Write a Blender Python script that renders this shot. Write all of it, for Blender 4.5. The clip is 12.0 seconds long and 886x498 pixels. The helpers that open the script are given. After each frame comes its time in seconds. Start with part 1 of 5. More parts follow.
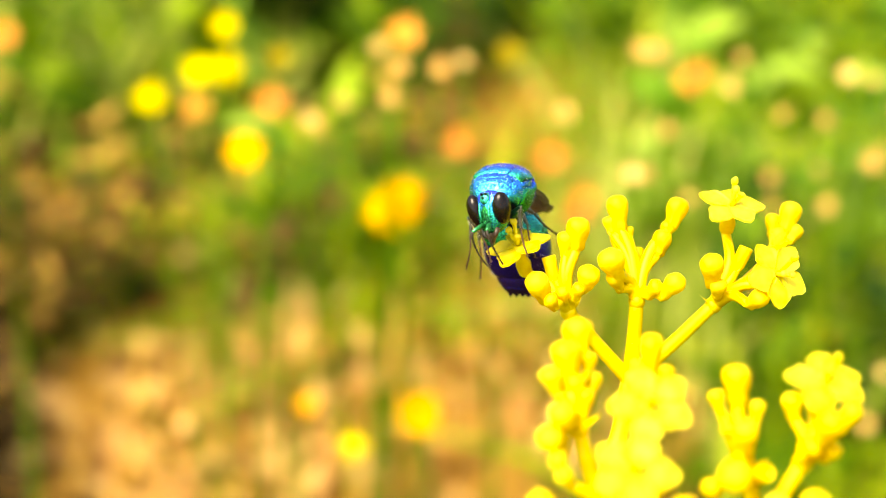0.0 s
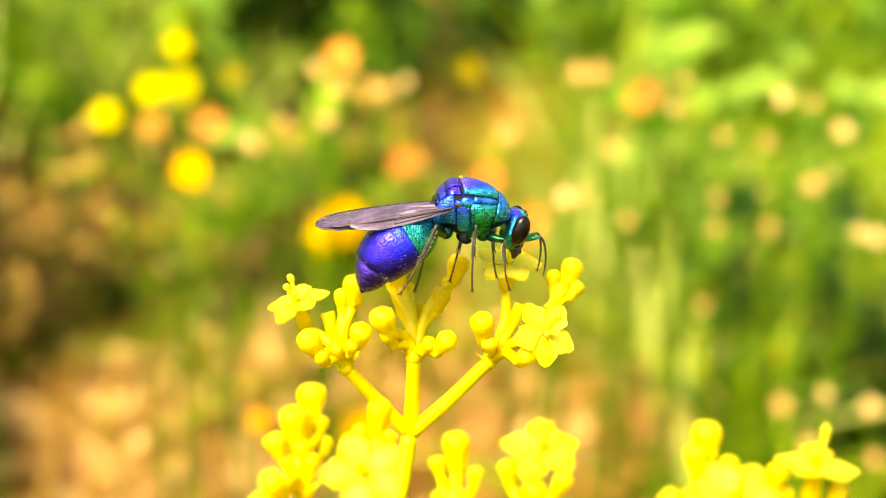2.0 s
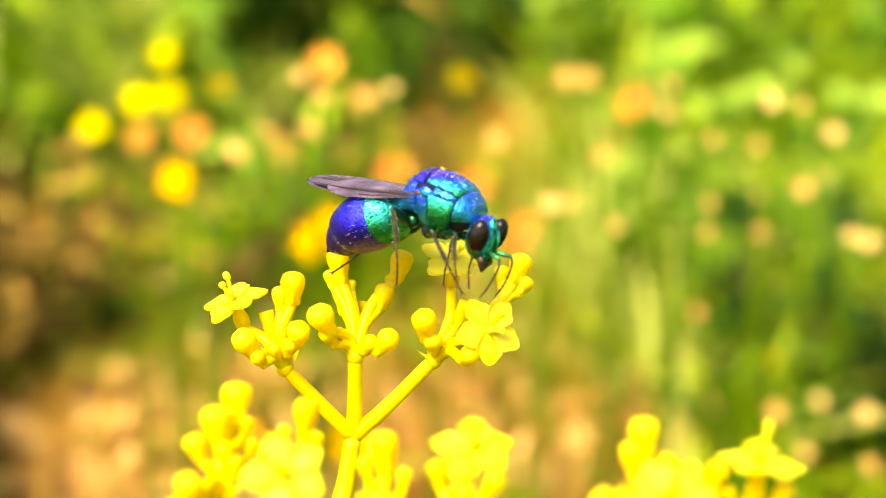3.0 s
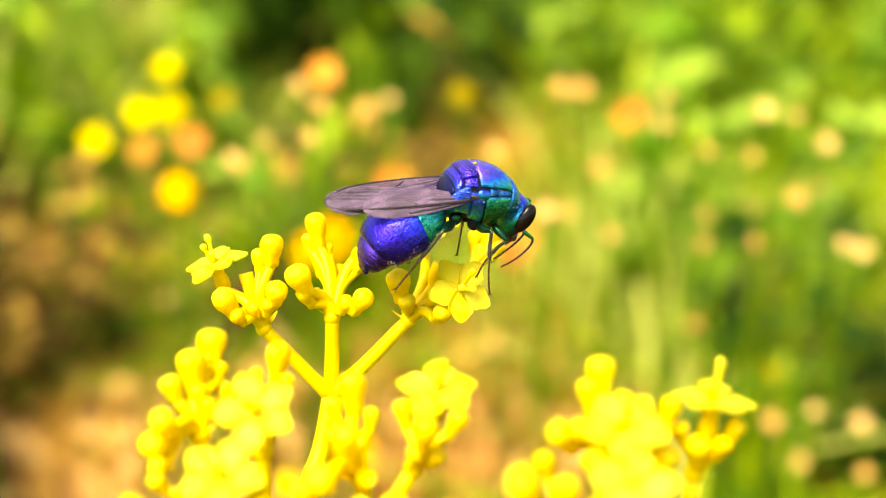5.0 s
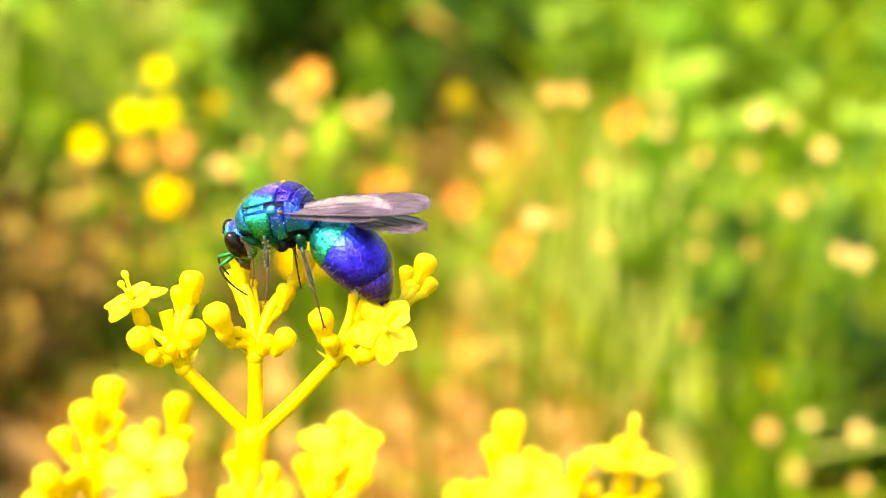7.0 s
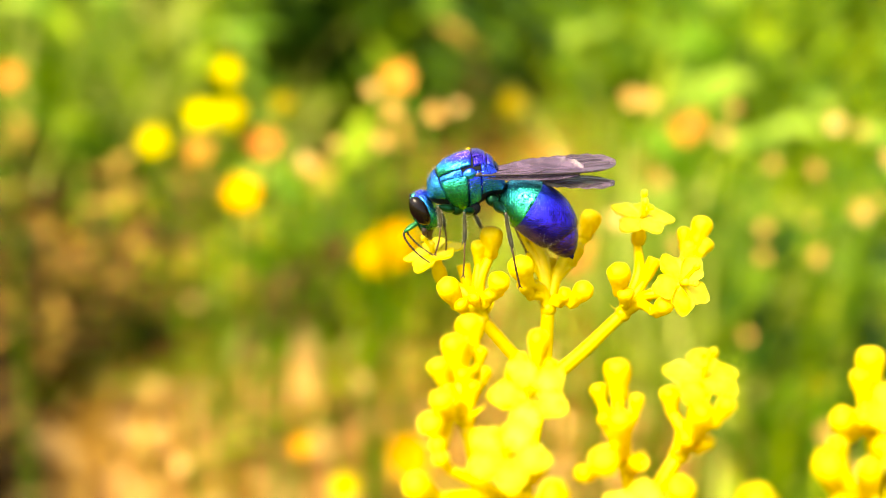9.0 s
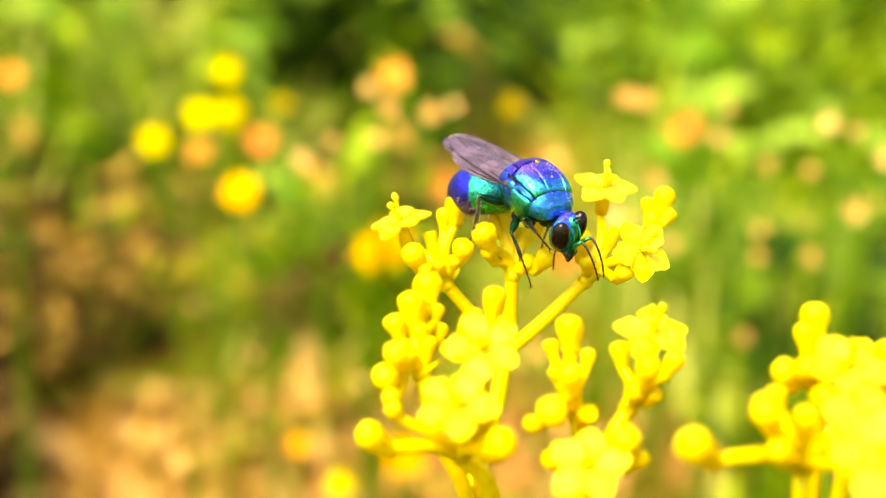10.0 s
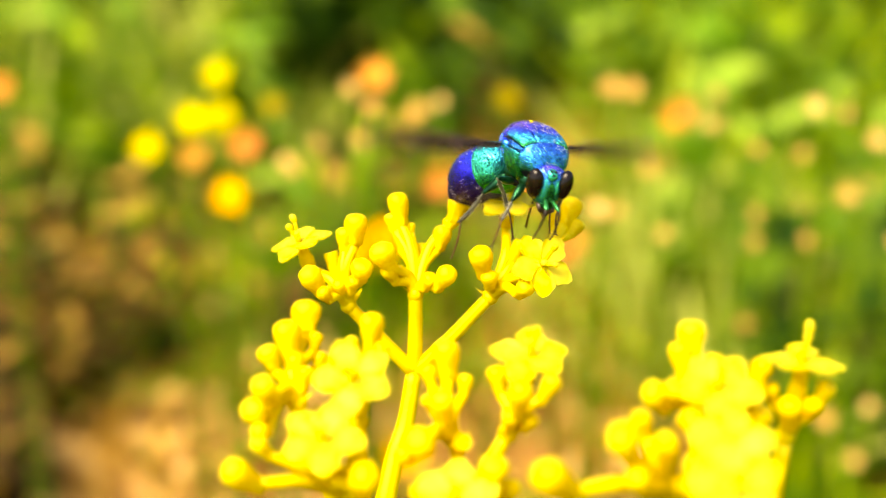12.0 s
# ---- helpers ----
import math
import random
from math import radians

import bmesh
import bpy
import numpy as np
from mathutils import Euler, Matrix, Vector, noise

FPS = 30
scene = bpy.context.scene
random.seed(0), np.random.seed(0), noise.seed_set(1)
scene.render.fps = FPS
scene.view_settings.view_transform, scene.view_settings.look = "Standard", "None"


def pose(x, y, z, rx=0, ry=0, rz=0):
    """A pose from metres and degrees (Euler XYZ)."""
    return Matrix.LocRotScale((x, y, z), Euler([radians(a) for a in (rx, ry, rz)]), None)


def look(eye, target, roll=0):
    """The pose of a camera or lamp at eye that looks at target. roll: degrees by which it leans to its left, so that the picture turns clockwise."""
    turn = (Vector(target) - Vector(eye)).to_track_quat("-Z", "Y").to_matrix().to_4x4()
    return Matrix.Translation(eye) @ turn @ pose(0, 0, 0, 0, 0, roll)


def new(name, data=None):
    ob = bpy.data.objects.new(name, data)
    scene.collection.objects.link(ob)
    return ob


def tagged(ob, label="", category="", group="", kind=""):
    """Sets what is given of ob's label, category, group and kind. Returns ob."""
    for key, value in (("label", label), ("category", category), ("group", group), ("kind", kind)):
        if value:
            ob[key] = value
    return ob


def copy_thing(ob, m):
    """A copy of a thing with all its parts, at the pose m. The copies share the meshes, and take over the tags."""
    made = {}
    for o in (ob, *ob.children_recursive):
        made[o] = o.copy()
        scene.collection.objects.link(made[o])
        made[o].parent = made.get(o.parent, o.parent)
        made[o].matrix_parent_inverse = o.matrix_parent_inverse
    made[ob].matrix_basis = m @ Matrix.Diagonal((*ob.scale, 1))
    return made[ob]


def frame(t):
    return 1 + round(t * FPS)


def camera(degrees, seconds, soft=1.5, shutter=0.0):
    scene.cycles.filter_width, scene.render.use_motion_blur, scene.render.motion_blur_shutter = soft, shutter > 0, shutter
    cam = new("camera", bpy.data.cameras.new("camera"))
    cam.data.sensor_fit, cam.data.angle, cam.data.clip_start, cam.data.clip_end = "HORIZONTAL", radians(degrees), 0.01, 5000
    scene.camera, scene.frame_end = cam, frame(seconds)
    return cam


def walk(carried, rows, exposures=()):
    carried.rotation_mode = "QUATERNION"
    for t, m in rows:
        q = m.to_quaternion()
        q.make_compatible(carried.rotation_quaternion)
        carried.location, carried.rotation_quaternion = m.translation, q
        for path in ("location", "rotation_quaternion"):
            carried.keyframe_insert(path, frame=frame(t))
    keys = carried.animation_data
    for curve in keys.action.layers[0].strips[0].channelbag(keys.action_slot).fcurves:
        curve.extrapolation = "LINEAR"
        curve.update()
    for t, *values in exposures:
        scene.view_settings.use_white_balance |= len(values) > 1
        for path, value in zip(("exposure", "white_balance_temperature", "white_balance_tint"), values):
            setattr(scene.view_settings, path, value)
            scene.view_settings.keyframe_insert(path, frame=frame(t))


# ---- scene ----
cam = camera(32, 12.0, soft=0.7, shutter=0.15)
PATH = [
    (0, pose(-0.01234, -0.08647, 0.35199, 63.862, 0.141, -0.230)),
    (0.5, pose(-0.01243, -0.09036, 0.35227, 64.190, -0.375, 0.022)),
    (1, pose(-0.01394, -0.08829, 0.35191, 64.231, -1.181, -0.132)),
    (1.5, pose(-0.00331, -0.08651, 0.35334, 64.046, -0.347, 0.595)),
    (2, pose(0.00275, -0.08642, 0.35566, 64.044, 0.136, 0.280)),
    (2.5, pose(0.00409, -0.08788, 0.35224, 64.998, -0.000, 0.000)),
    (3, pose(0.00683, -0.08364, 0.35300, 64.546, 0.742, 0.290)),
    (3.2, pose(0.00884, -0.08531, 0.35126, 65.340, 0.782, 0.312)),
    (4.8, pose(0.00538, -0.08749, 0.35144, 65.342, -0.112, 0.283)),
    (5, pose(0.00900, -0.08823, 0.35049, 65.627, 0.824, 0.574)),
    (5.5, pose(0.00900, -0.08768, 0.35413, 64.785, 0.813, 0.335)),
    (6, pose(0.01337, -0.08740, 0.35125, 65.538, 1.766, 0.656)),
    (6.5, pose(0.01288, -0.08692, 0.35241, 65.313, 1.572, 0.578)),
    (7, pose(0.01451, -0.08338, 0.35111, 65.449, 0.986, 1.188)),
    (7.2, pose(0.01171, -0.08335, 0.35247, 64.808, 1.079, 0.546)),
    (8.8, pose(-0.00458, -0.09006, 0.35058, 65.935, 0.080, 0.667)),
    (9, pose(-0.00528, -0.09076, 0.35024, 66.076, -0.304, 0.991)),
    (9.5, pose(-0.00554, -0.09215, 0.35024, 66.138, -0.290, 1.039)),
    (10, pose(-0.00233, -0.09367, 0.34836, 66.509, -0.431, 1.414)),
    (10.5, pose(-0.00397, -0.09318, 0.34980, 66.099, -0.455, 0.902)),
    (11, pose(0.00154, -0.09154, 0.34839, 66.132, 0.937, 1.533)),
    (11.5, pose(-0.00166, -0.09550, 0.35106, 66.041, -0.406, 1.134)),
    (12, pose(0.00623, -0.09084, 0.34931, 66.067, 1.925, 1.651)),
]
cam.data.dof.use_dof = True
cam.data.dof.focus_distance = 0.0962
cam.data.dof.aperture_fstop = 27.0
walk(cam, PATH, [(0, 1.46, 8100, 9), (1.5, 1.53, 8100, 9), (3, 1.47, 8150, 9), (5, 1.47, 8200, 9), (5.5, 1.29, 8600, 9), (6, 1.62, 8000, 9), (7.1, 1.61, 7900, 9), (9.5, 1.45, 8500, 9), (10, 1.45, 8600, 9), (11, 1.30, 8800, 9), (12, 1.25, 8800, 9)])

# ---- light ----
SUN_UP, SUN_TURN = 60.0, 228.0   # degrees above the ground; compass turn from +y, clockwise
world = bpy.data.worlds.new("sky")
scene.world = world
world.use_nodes = True
wn, wl = world.node_tree.nodes, world.node_tree.links
sky = wn.new("ShaderNodeTexSky")
sky.sky_type, sky.sun_disc = "NISHITA", False
sky.sun_elevation, sky.sun_rotation = radians(SUN_UP), radians(SUN_TURN)
sky.air_density, sky.dust_density = 1.0, 2.5
wn["Background"].inputs["Strength"].default_value = 0.145
wl.new(sky.outputs["Color"], wn["Background"].inputs["Color"])
sun = new("sun", bpy.data.lights.new("sun", "SUN"))
sun.data.energy, sun.data.angle, sun.data.color = 3.9, radians(36), (1.0, 0.94, 0.82)
a, e = radians(SUN_TURN), radians(SUN_UP)
sun.matrix_world = look((0, 0, 3), Vector((0, 0, 3)) - Vector((math.sin(a) * math.cos(e), math.cos(a) * math.cos(e), math.sin(e))))


# ---- materials ----
def material(name):
    m = bpy.data.materials.new(name)
    m.use_nodes = True
    n, l = m.node_tree.nodes, m.node_tree.links
    return m, n, l, n["Principled BSDF"]


def ramp(n, stops):
    r = n.new("ShaderNodeValToRGB")
    el = r.color_ramp.elements
    while len(el) < len(stops):
        el.new(0.5)
    for e_, (p, c) in zip(el, stops):
        e_.position, e_.color = p, (*c, 1)
    return r


def noise_node(n, l, scale, detail=4.0, rough=0.55, coords="Object"):
    tc, nz = n.new("ShaderNodeTexCoord"), n.new("ShaderNodeTexNoise")
    nz.inputs["Scale"].default_value, nz.inputs["Detail"].default_value, nz.inputs["Roughness"].default_value = scale, detail, rough
    l.new(tc.outputs[coords], nz.inputs["Vector"])
    return nz


def bump_from(n, l, height, bsdf, strength, distance):
    b = n.new("ShaderNodeBump")
    b.inputs["Strength"].default_value, b.inputs["Distance"].default_value = strength, distance
    l.new(height, b.inputs["Height"])
    l.new(b.outputs["Normal"], bsdf.inputs["Normal"])
    return b


def plant_material(name, low, high, rough=0.5, through_light=0.35, scale=1500.0, per="object", spread=0.3, bump=2e-5, sheen=0.3):
    """Leaf, petal or bud: two tones in a fine grain, a change from piece to piece, and light that shines through."""
    m, n, l, p = material(name)
    nz = noise_node(n, l, scale)
    r = ramp(n, [(0.32, low), (0.72, high)])
    mixf = n.new("ShaderNodeMath")
    mixf.operation = "MULTIPLY_ADD"
    if per == "object":
        info = n.new("ShaderNodeObjectInfo").outputs["Random"]
    else:
        info = n.new("ShaderNodeNewGeometry").outputs["Random Per Island"]
    off = n.new("ShaderNodeMath")
    off.operation = "SUBTRACT"
    l.new(info, off.inputs[0])
    off.inputs[1].default_value = 0.5
    l.new(off.outputs[0], mixf.inputs[0])
    mixf.inputs[1].default_value = spread
    l.new(nz.outputs["Fac"], mixf.inputs[2])
    l.new(mixf.outputs[0], r.inputs["Fac"])
    l.new(r.outputs["Color"], p.inputs["Base Color"])
    p.inputs["Roughness"].default_value = rough
    p.inputs["Specular IOR Level"].default_value = sheen
    bump_from(n, l, nz.outputs["Fac"], p, 0.5, bump)
    if through_light:
        tr, mx = n.new("ShaderNodeBsdfTranslucent"), n.new("ShaderNodeMixShader")
        mx.inputs["Fac"].default_value = through_light
        l.new(r.outputs["Color"], tr.inputs["Color"])
        l.new(p.outputs["BSDF"], mx.inputs[1])
        l.new(tr.outputs["BSDF"], mx.inputs[2])
        l.new(mx.outputs["Shader"], n["Material Output"].inputs["Surface"])
    return m


def cuticle(name, stops, low, high, axis=(0.0, 0.0, 1.0), pits=8000.0, depth=2.2e-5, rough=0.25, metal=0.92, tint=0.25, even=0.6, pit_shade=0.18):
    """Pitted metallic insect shell whose colour runs along an axis (x ahead, y out to the side, z up); low, high in millimetres of the part."""
    m, n, l, p = material(name)
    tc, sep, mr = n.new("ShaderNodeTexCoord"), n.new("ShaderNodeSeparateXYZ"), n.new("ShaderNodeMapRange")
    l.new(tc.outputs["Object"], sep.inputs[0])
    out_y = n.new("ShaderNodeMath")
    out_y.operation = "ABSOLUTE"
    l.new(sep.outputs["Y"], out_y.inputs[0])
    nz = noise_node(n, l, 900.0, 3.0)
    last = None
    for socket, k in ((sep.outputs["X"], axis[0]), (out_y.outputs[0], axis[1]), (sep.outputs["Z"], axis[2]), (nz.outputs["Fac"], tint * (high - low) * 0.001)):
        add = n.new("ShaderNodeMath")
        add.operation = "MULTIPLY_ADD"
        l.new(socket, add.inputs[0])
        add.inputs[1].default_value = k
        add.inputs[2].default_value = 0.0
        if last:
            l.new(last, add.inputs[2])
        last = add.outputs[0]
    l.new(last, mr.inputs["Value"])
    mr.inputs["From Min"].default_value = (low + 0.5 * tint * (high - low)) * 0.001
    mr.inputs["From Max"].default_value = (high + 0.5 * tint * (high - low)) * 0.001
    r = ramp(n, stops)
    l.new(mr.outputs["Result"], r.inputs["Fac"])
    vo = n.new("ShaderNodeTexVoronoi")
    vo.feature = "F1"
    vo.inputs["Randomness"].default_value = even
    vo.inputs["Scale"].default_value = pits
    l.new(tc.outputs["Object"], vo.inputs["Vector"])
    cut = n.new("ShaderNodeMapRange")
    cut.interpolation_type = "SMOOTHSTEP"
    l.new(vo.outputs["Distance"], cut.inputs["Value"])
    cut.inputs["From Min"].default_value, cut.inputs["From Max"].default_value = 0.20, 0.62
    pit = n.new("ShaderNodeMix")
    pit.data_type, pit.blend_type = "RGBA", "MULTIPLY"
    # shade inside the pits, painted: the base colour darkens towards each pit's middle
    dark = ramp(n, [(0.0, (pit_shade, pit_shade, pit_shade * 1.4)), (0.75, (1, 1, 1))])
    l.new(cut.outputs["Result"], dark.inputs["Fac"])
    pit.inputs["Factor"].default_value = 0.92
    # dark reflections on the metal, put into the colour as noise spots
    reflect_noise, reflect_mix = noise_node(n, l, 1600.0, 3.0), n.new("ShaderNodeMix")
    reflect_mix.data_type, reflect_mix.blend_type = "RGBA", "MULTIPLY"
    reflect_mix.inputs["Factor"].default_value = 1.0
    reflect_tone = ramp(n, [(0.34, (0.55, 0.55, 0.62)), (0.50, (1, 1, 1))])
    l.new(reflect_noise.outputs["Fac"], reflect_tone.inputs["Fac"])
    l.new(r.outputs["Color"], reflect_mix.inputs["A"])
    l.new(reflect_tone.outputs["Color"], reflect_mix.inputs["B"])
    l.new(reflect_mix.outputs["Result"], pit.inputs["A"])
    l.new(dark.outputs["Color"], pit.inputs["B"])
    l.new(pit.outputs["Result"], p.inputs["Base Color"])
    p.inputs["Metallic"].default_value, p.inputs["Roughness"].default_value = metal, rough
    bump_from(n, l, cut.outputs["Result"], p, 1.0, depth)
    return m


def plain(name, low, high, rough=0.4, metal=0.0, scale=2000.0, bump=1e-5):
    m, n, l, p = material(name)
    nz = noise_node(n, l, scale)
    r = ramp(n, [(0.3, low), (0.7, high)])
    l.new(nz.outputs["Fac"], r.inputs["Fac"])
    l.new(r.outputs["Color"], p.inputs["Base Color"])
    p.inputs["Roughness"].default_value, p.inputs["Metallic"].default_value = rough, metal
    bump_from(n, l, nz.outputs["Fac"], p, 0.5, bump)
    return m


BUD = plant_material("bud_yellow", (0.84, 0.60, 0.004), (0.94, 0.78, 0.020), 0.62, 0.34, 1800)
PETAL = plant_material("petal_yellow", (0.94, 0.80, 0.015), (0.97, 0.86, 0.055), 0.5, 0.42, 1500)
STEM = plant_material("stem_yellow", (0.80, 0.57, 0.003), (0.90, 0.72, 0.012), 0.5, 0.15, 1200)
HAIR = plant_material("stem_hair", (0.85, 0.68, 0.10), (0.95, 0.80, 0.25), 0.6, 0.4, 900, "island")

GREEN, TEAL, CYAN, BLUE, VIOLET = (0.010, 0.36, 0.085), (0.006, 0.50, 0.38), (0.012, 0.42, 0.88), (0.035, 0.12, 0.92), (0.27, 0.12, 0.80)
INDIGO = (0.045, 0.03, 0.62)
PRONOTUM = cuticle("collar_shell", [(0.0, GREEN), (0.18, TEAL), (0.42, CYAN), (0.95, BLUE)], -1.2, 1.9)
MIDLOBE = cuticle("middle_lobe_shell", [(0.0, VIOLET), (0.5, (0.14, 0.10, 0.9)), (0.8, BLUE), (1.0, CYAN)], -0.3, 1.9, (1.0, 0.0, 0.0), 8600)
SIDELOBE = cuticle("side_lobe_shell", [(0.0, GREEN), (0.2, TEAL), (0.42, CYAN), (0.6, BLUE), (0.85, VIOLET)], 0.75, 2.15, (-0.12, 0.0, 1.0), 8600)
SCUTELLUM = cuticle("rear_plate_shell", [(0.0, CYAN), (0.35, BLUE), (0.6, INDIGO), (1.0, (0.09, 0.04, 0.5))], 0.4, 2.0, (0.0, 0.0, 1.0), 6200, 3.4e-5, 0.28, pit_shade=0.06)
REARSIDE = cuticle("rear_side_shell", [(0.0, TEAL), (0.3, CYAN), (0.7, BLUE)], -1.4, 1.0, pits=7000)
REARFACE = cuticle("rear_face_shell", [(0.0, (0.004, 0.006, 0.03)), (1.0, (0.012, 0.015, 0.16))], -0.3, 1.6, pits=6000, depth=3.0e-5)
# green to cyan shell; its darker lowest stop paints the shade under the body
FLANK = cuticle("flank_shell", [(0.0, (0.01, 0.2, 0.06)), (0.45, GREEN), (0.8, TEAL), (1.0, CYAN)], -1.7, 0.9, pits=6200, depth=3.4e-5, pit_shade=0.12)
FIRST = cuticle("first_segment_shell", [(0.0, GREEN), (0.45, TEAL), (0.8, (0.01, 0.58, 0.66)), (1.0, CYAN)], -1.6, 1.6, (0.25, 0.0, 1.0), 6600, 2.6e-5, pit_shade=0.14)
# deep blue shell; shade below and cyan sheen above are put into the stops
SECOND = cuticle("second_segment_shell", [(0.0, (0.03, 0.02, 0.34)), (0.3, (0.045, 0.02, 0.66)), (0.6, (0.035, 0.04, 0.86)), (0.85, (0.02, 0.11, 0.95)), (1.0, (0.02, 0.26, 0.92))], -5.2, 0.0, (0.7, 0.0, 1.0), 7400, 1.9e-5, pit_shade=0.16)
THIRD = cuticle("third_segment_shell", [(0.0, (0.03, 0.02, 0.2)), (0.5, (0.12, 0.05, 0.58)), (1.0, (0.07, 0.05, 0.7))], -3.6, -0.8, pits=7000, depth=2.6e-5, pit_shade=0.10)
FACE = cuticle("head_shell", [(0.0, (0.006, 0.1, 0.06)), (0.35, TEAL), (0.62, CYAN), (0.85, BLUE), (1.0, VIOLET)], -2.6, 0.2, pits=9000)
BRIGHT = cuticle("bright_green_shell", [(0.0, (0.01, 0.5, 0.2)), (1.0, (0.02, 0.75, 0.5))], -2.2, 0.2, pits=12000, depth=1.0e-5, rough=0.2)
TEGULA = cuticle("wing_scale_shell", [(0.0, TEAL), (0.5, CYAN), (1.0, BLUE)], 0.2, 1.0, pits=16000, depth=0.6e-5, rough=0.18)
EYE = plain("eye", (0.003, 0.0018, 0.0015), (0.009, 0.0045, 0.003), 0.24, 0.0, 9000, 4e-6)
DARK = plain("dark_joint", (0.003, 0.004, 0.005), (0.006, 0.009, 0.012), 0.7, 0.0)
LEG = plain("leg_shell", (0.004, 0.018, 0.012), (0.010, 0.11, 0.045), 0.28, 0.85, 1500)
SHIN = plain("shin_shell", (0.010, 0.011, 0.006), (0.085, 0.078, 0.038), 0.32, 0.2, 1500)
FOOT = plant_material("foot_shell", (0.05, 0.026, 0.010), (0.14, 0.075, 0.025), 0.4, 0.25, 1500)
ANTENNA = plain("antenna_shell", (0.008, 0.10, 0.03), (0.03, 0.35, 0.10), 0.28, 0.7, 1500)
FLAGELLUM = plain("whip_shell", (0.012, 0.008, 0.005), (0.045, 0.028, 0.016), 0.45, 0.0, 1500)
for shell_mat, gloss in ((EYE, 0.28), (DARK, 0.12)):
    shell_mat.node_tree.nodes["Principled BSDF"].inputs["Specular IOR Level"].default_value = gloss
MOUTH = plain("mouthparts", (0.014, 0.009, 0.005), (0.06, 0.03, 0.014), 0.4)
DOWN = plant_material("pale_down", (0.65, 0.58, 0.42), (0.85, 0.8, 0.66), 0.6, 0.4, 900, "island")


def wing_material():
    m, n, l, p = material("smoky_wing")
    nz = noise_node(n, l, 500.0)
    r = ramp(n, [(0.3, (0.056, 0.037, 0.064)), (0.7, (0.165, 0.108, 0.175))])
    l.new(nz.outputs["Fac"], r.inputs["Fac"])
    l.new(r.outputs["Color"], p.inputs["Base Color"])
    p.inputs["Roughness"].default_value, p.inputs["Specular IOR Level"].default_value = 0.36, 0.45
    p.inputs["Thin Film Thickness"].default_value, p.inputs["Thin Film IOR"].default_value = 420.0, 1.45
    p.inputs["Alpha"].default_value = 0.68
    wv = n.new("ShaderNodeTexWave")
    wv.inputs["Scale"].default_value, wv.inputs["Distortion"].default_value = 520.0, 2.0
    tc = n.new("ShaderNodeTexCoord")
    mp = n.new("ShaderNodeMapping")
    mp.inputs["Rotation"].default_value = (0, 0, radians(82))
    l.new(tc.outputs["Object"], mp.inputs["Vector"])
    l.new(mp.outputs["Vector"], wv.inputs["Vector"])
    # shade between the pleats, painted as dark bands multiplied into the wing colour
    fold_shade, fold = n.new("ShaderNodeMix"), ramp(n, [(0.1, (0.25, 0.22, 0.25)), (0.6, (1, 1, 1)), (0.95, (1.0, 1.0, 1.0))])
    fold_shade.data_type, fold_shade.blend_type = "RGBA", "MULTIPLY"
    fold_shade.inputs["Factor"].default_value = 0.35
    l.new(wv.outputs["Fac"], fold.inputs["Fac"])
    l.new(r.outputs["Color"], fold_shade.inputs["A"])
    l.new(fold.outputs["Color"], fold_shade.inputs["B"])
    l.new(fold_shade.outputs["Result"], p.inputs["Base Color"])
    bump_from(n, l, wv.outputs["Fac"], p, 0.4, 2e-5)
    return m


WING = wing_material()
VEIN_FOLD = plain("wing_vein_fold", (0.008, 0.005, 0.006), (0.03, 0.018, 0.016), 0.4)

LEAF = plant_material("weed_leaf", (0.075, 0.155, 0.005), (0.30, 0.44, 0.016), 0.55, 0.4, 40, "island", 0.8, 2e-4, 0.12)
LEAF_DARK = plant_material("weed_leaf_dark", (0.025, 0.07, 0.004), (0.11, 0.20, 0.010), 0.55, 0.35, 40, "island", 0.8, 2e-4, 0.12)
LEAF_PALE = plant_material("weed_leaf_pale", (0.13, 0.28, 0.015), (0.32, 0.48, 0.05), 0.55, 0.4, 40, "island", 0.8, 2e-4, 0.12)
GRASS = plant_material("grass_blade", (0.10, 0.22, 0.004), (0.40, 0.50, 0.015), 0.5, 0.4, 30, "island", 0.9, 1e-4, 0.12)
STRAW = plant_material("dry_grass", (0.24, 0.115, 0.012), (0.58, 0.34, 0.05), 0.65, 0.25, 30, "island", 0.9, 1e-4, 0.12)
STRAW_PALE = plant_material("bleached_straw", (0.40, 0.20, 0.04), (0.70, 0.41, 0.12), 0.65, 0.3, 30, "island", 0.9, 1e-4, 0.12)
GRASS_PALE = plant_material("yellowing_grass", (0.26, 0.34, 0.03), (0.56, 0.60, 0.12), 0.55, 0.4, 30, "island", 0.9, 1e-4, 0.12)
LITTER_PALE = plant_material("bleached_leaf", (0.34, 0.17, 0.045), (0.72, 0.45, 0.14), 0.7, 0.2, 60, "island", 1.0, 2e-4, 0.12)
LITTER = plant_material("dead_leaf", (0.05, 0.027, 0.004), (0.34, 0.20, 0.032), 0.7, 0.15, 60, "island", 0.9, 2e-4, 0.12)
SEED = plant_material("dry_seed_head", (0.66, 0.37, 0.08), (0.86, 0.56, 0.18), 0.6, 0.25, 300, "object", 0.7, 2e-4)
RUST = plant_material("rusty_head", (0.55, 0.18, 0.015), (0.78, 0.33, 0.03), 0.6, 0.25, 300, "object", 0.5, 2e-4)
YELLOW = plant_material("wildflower_yellow", (0.74, 0.57, 0.002), (0.88, 0.72, 0.004), 0.6, 0.2, 200, "object", 0.4, 1e-4, 0.05)
FADED = plant_material("wildflower_faded", (0.30, 0.22, 0.003), (0.50, 0.36, 0.006), 0.6, 0.2, 200, "object", 0.6, 1e-4, 0.05)
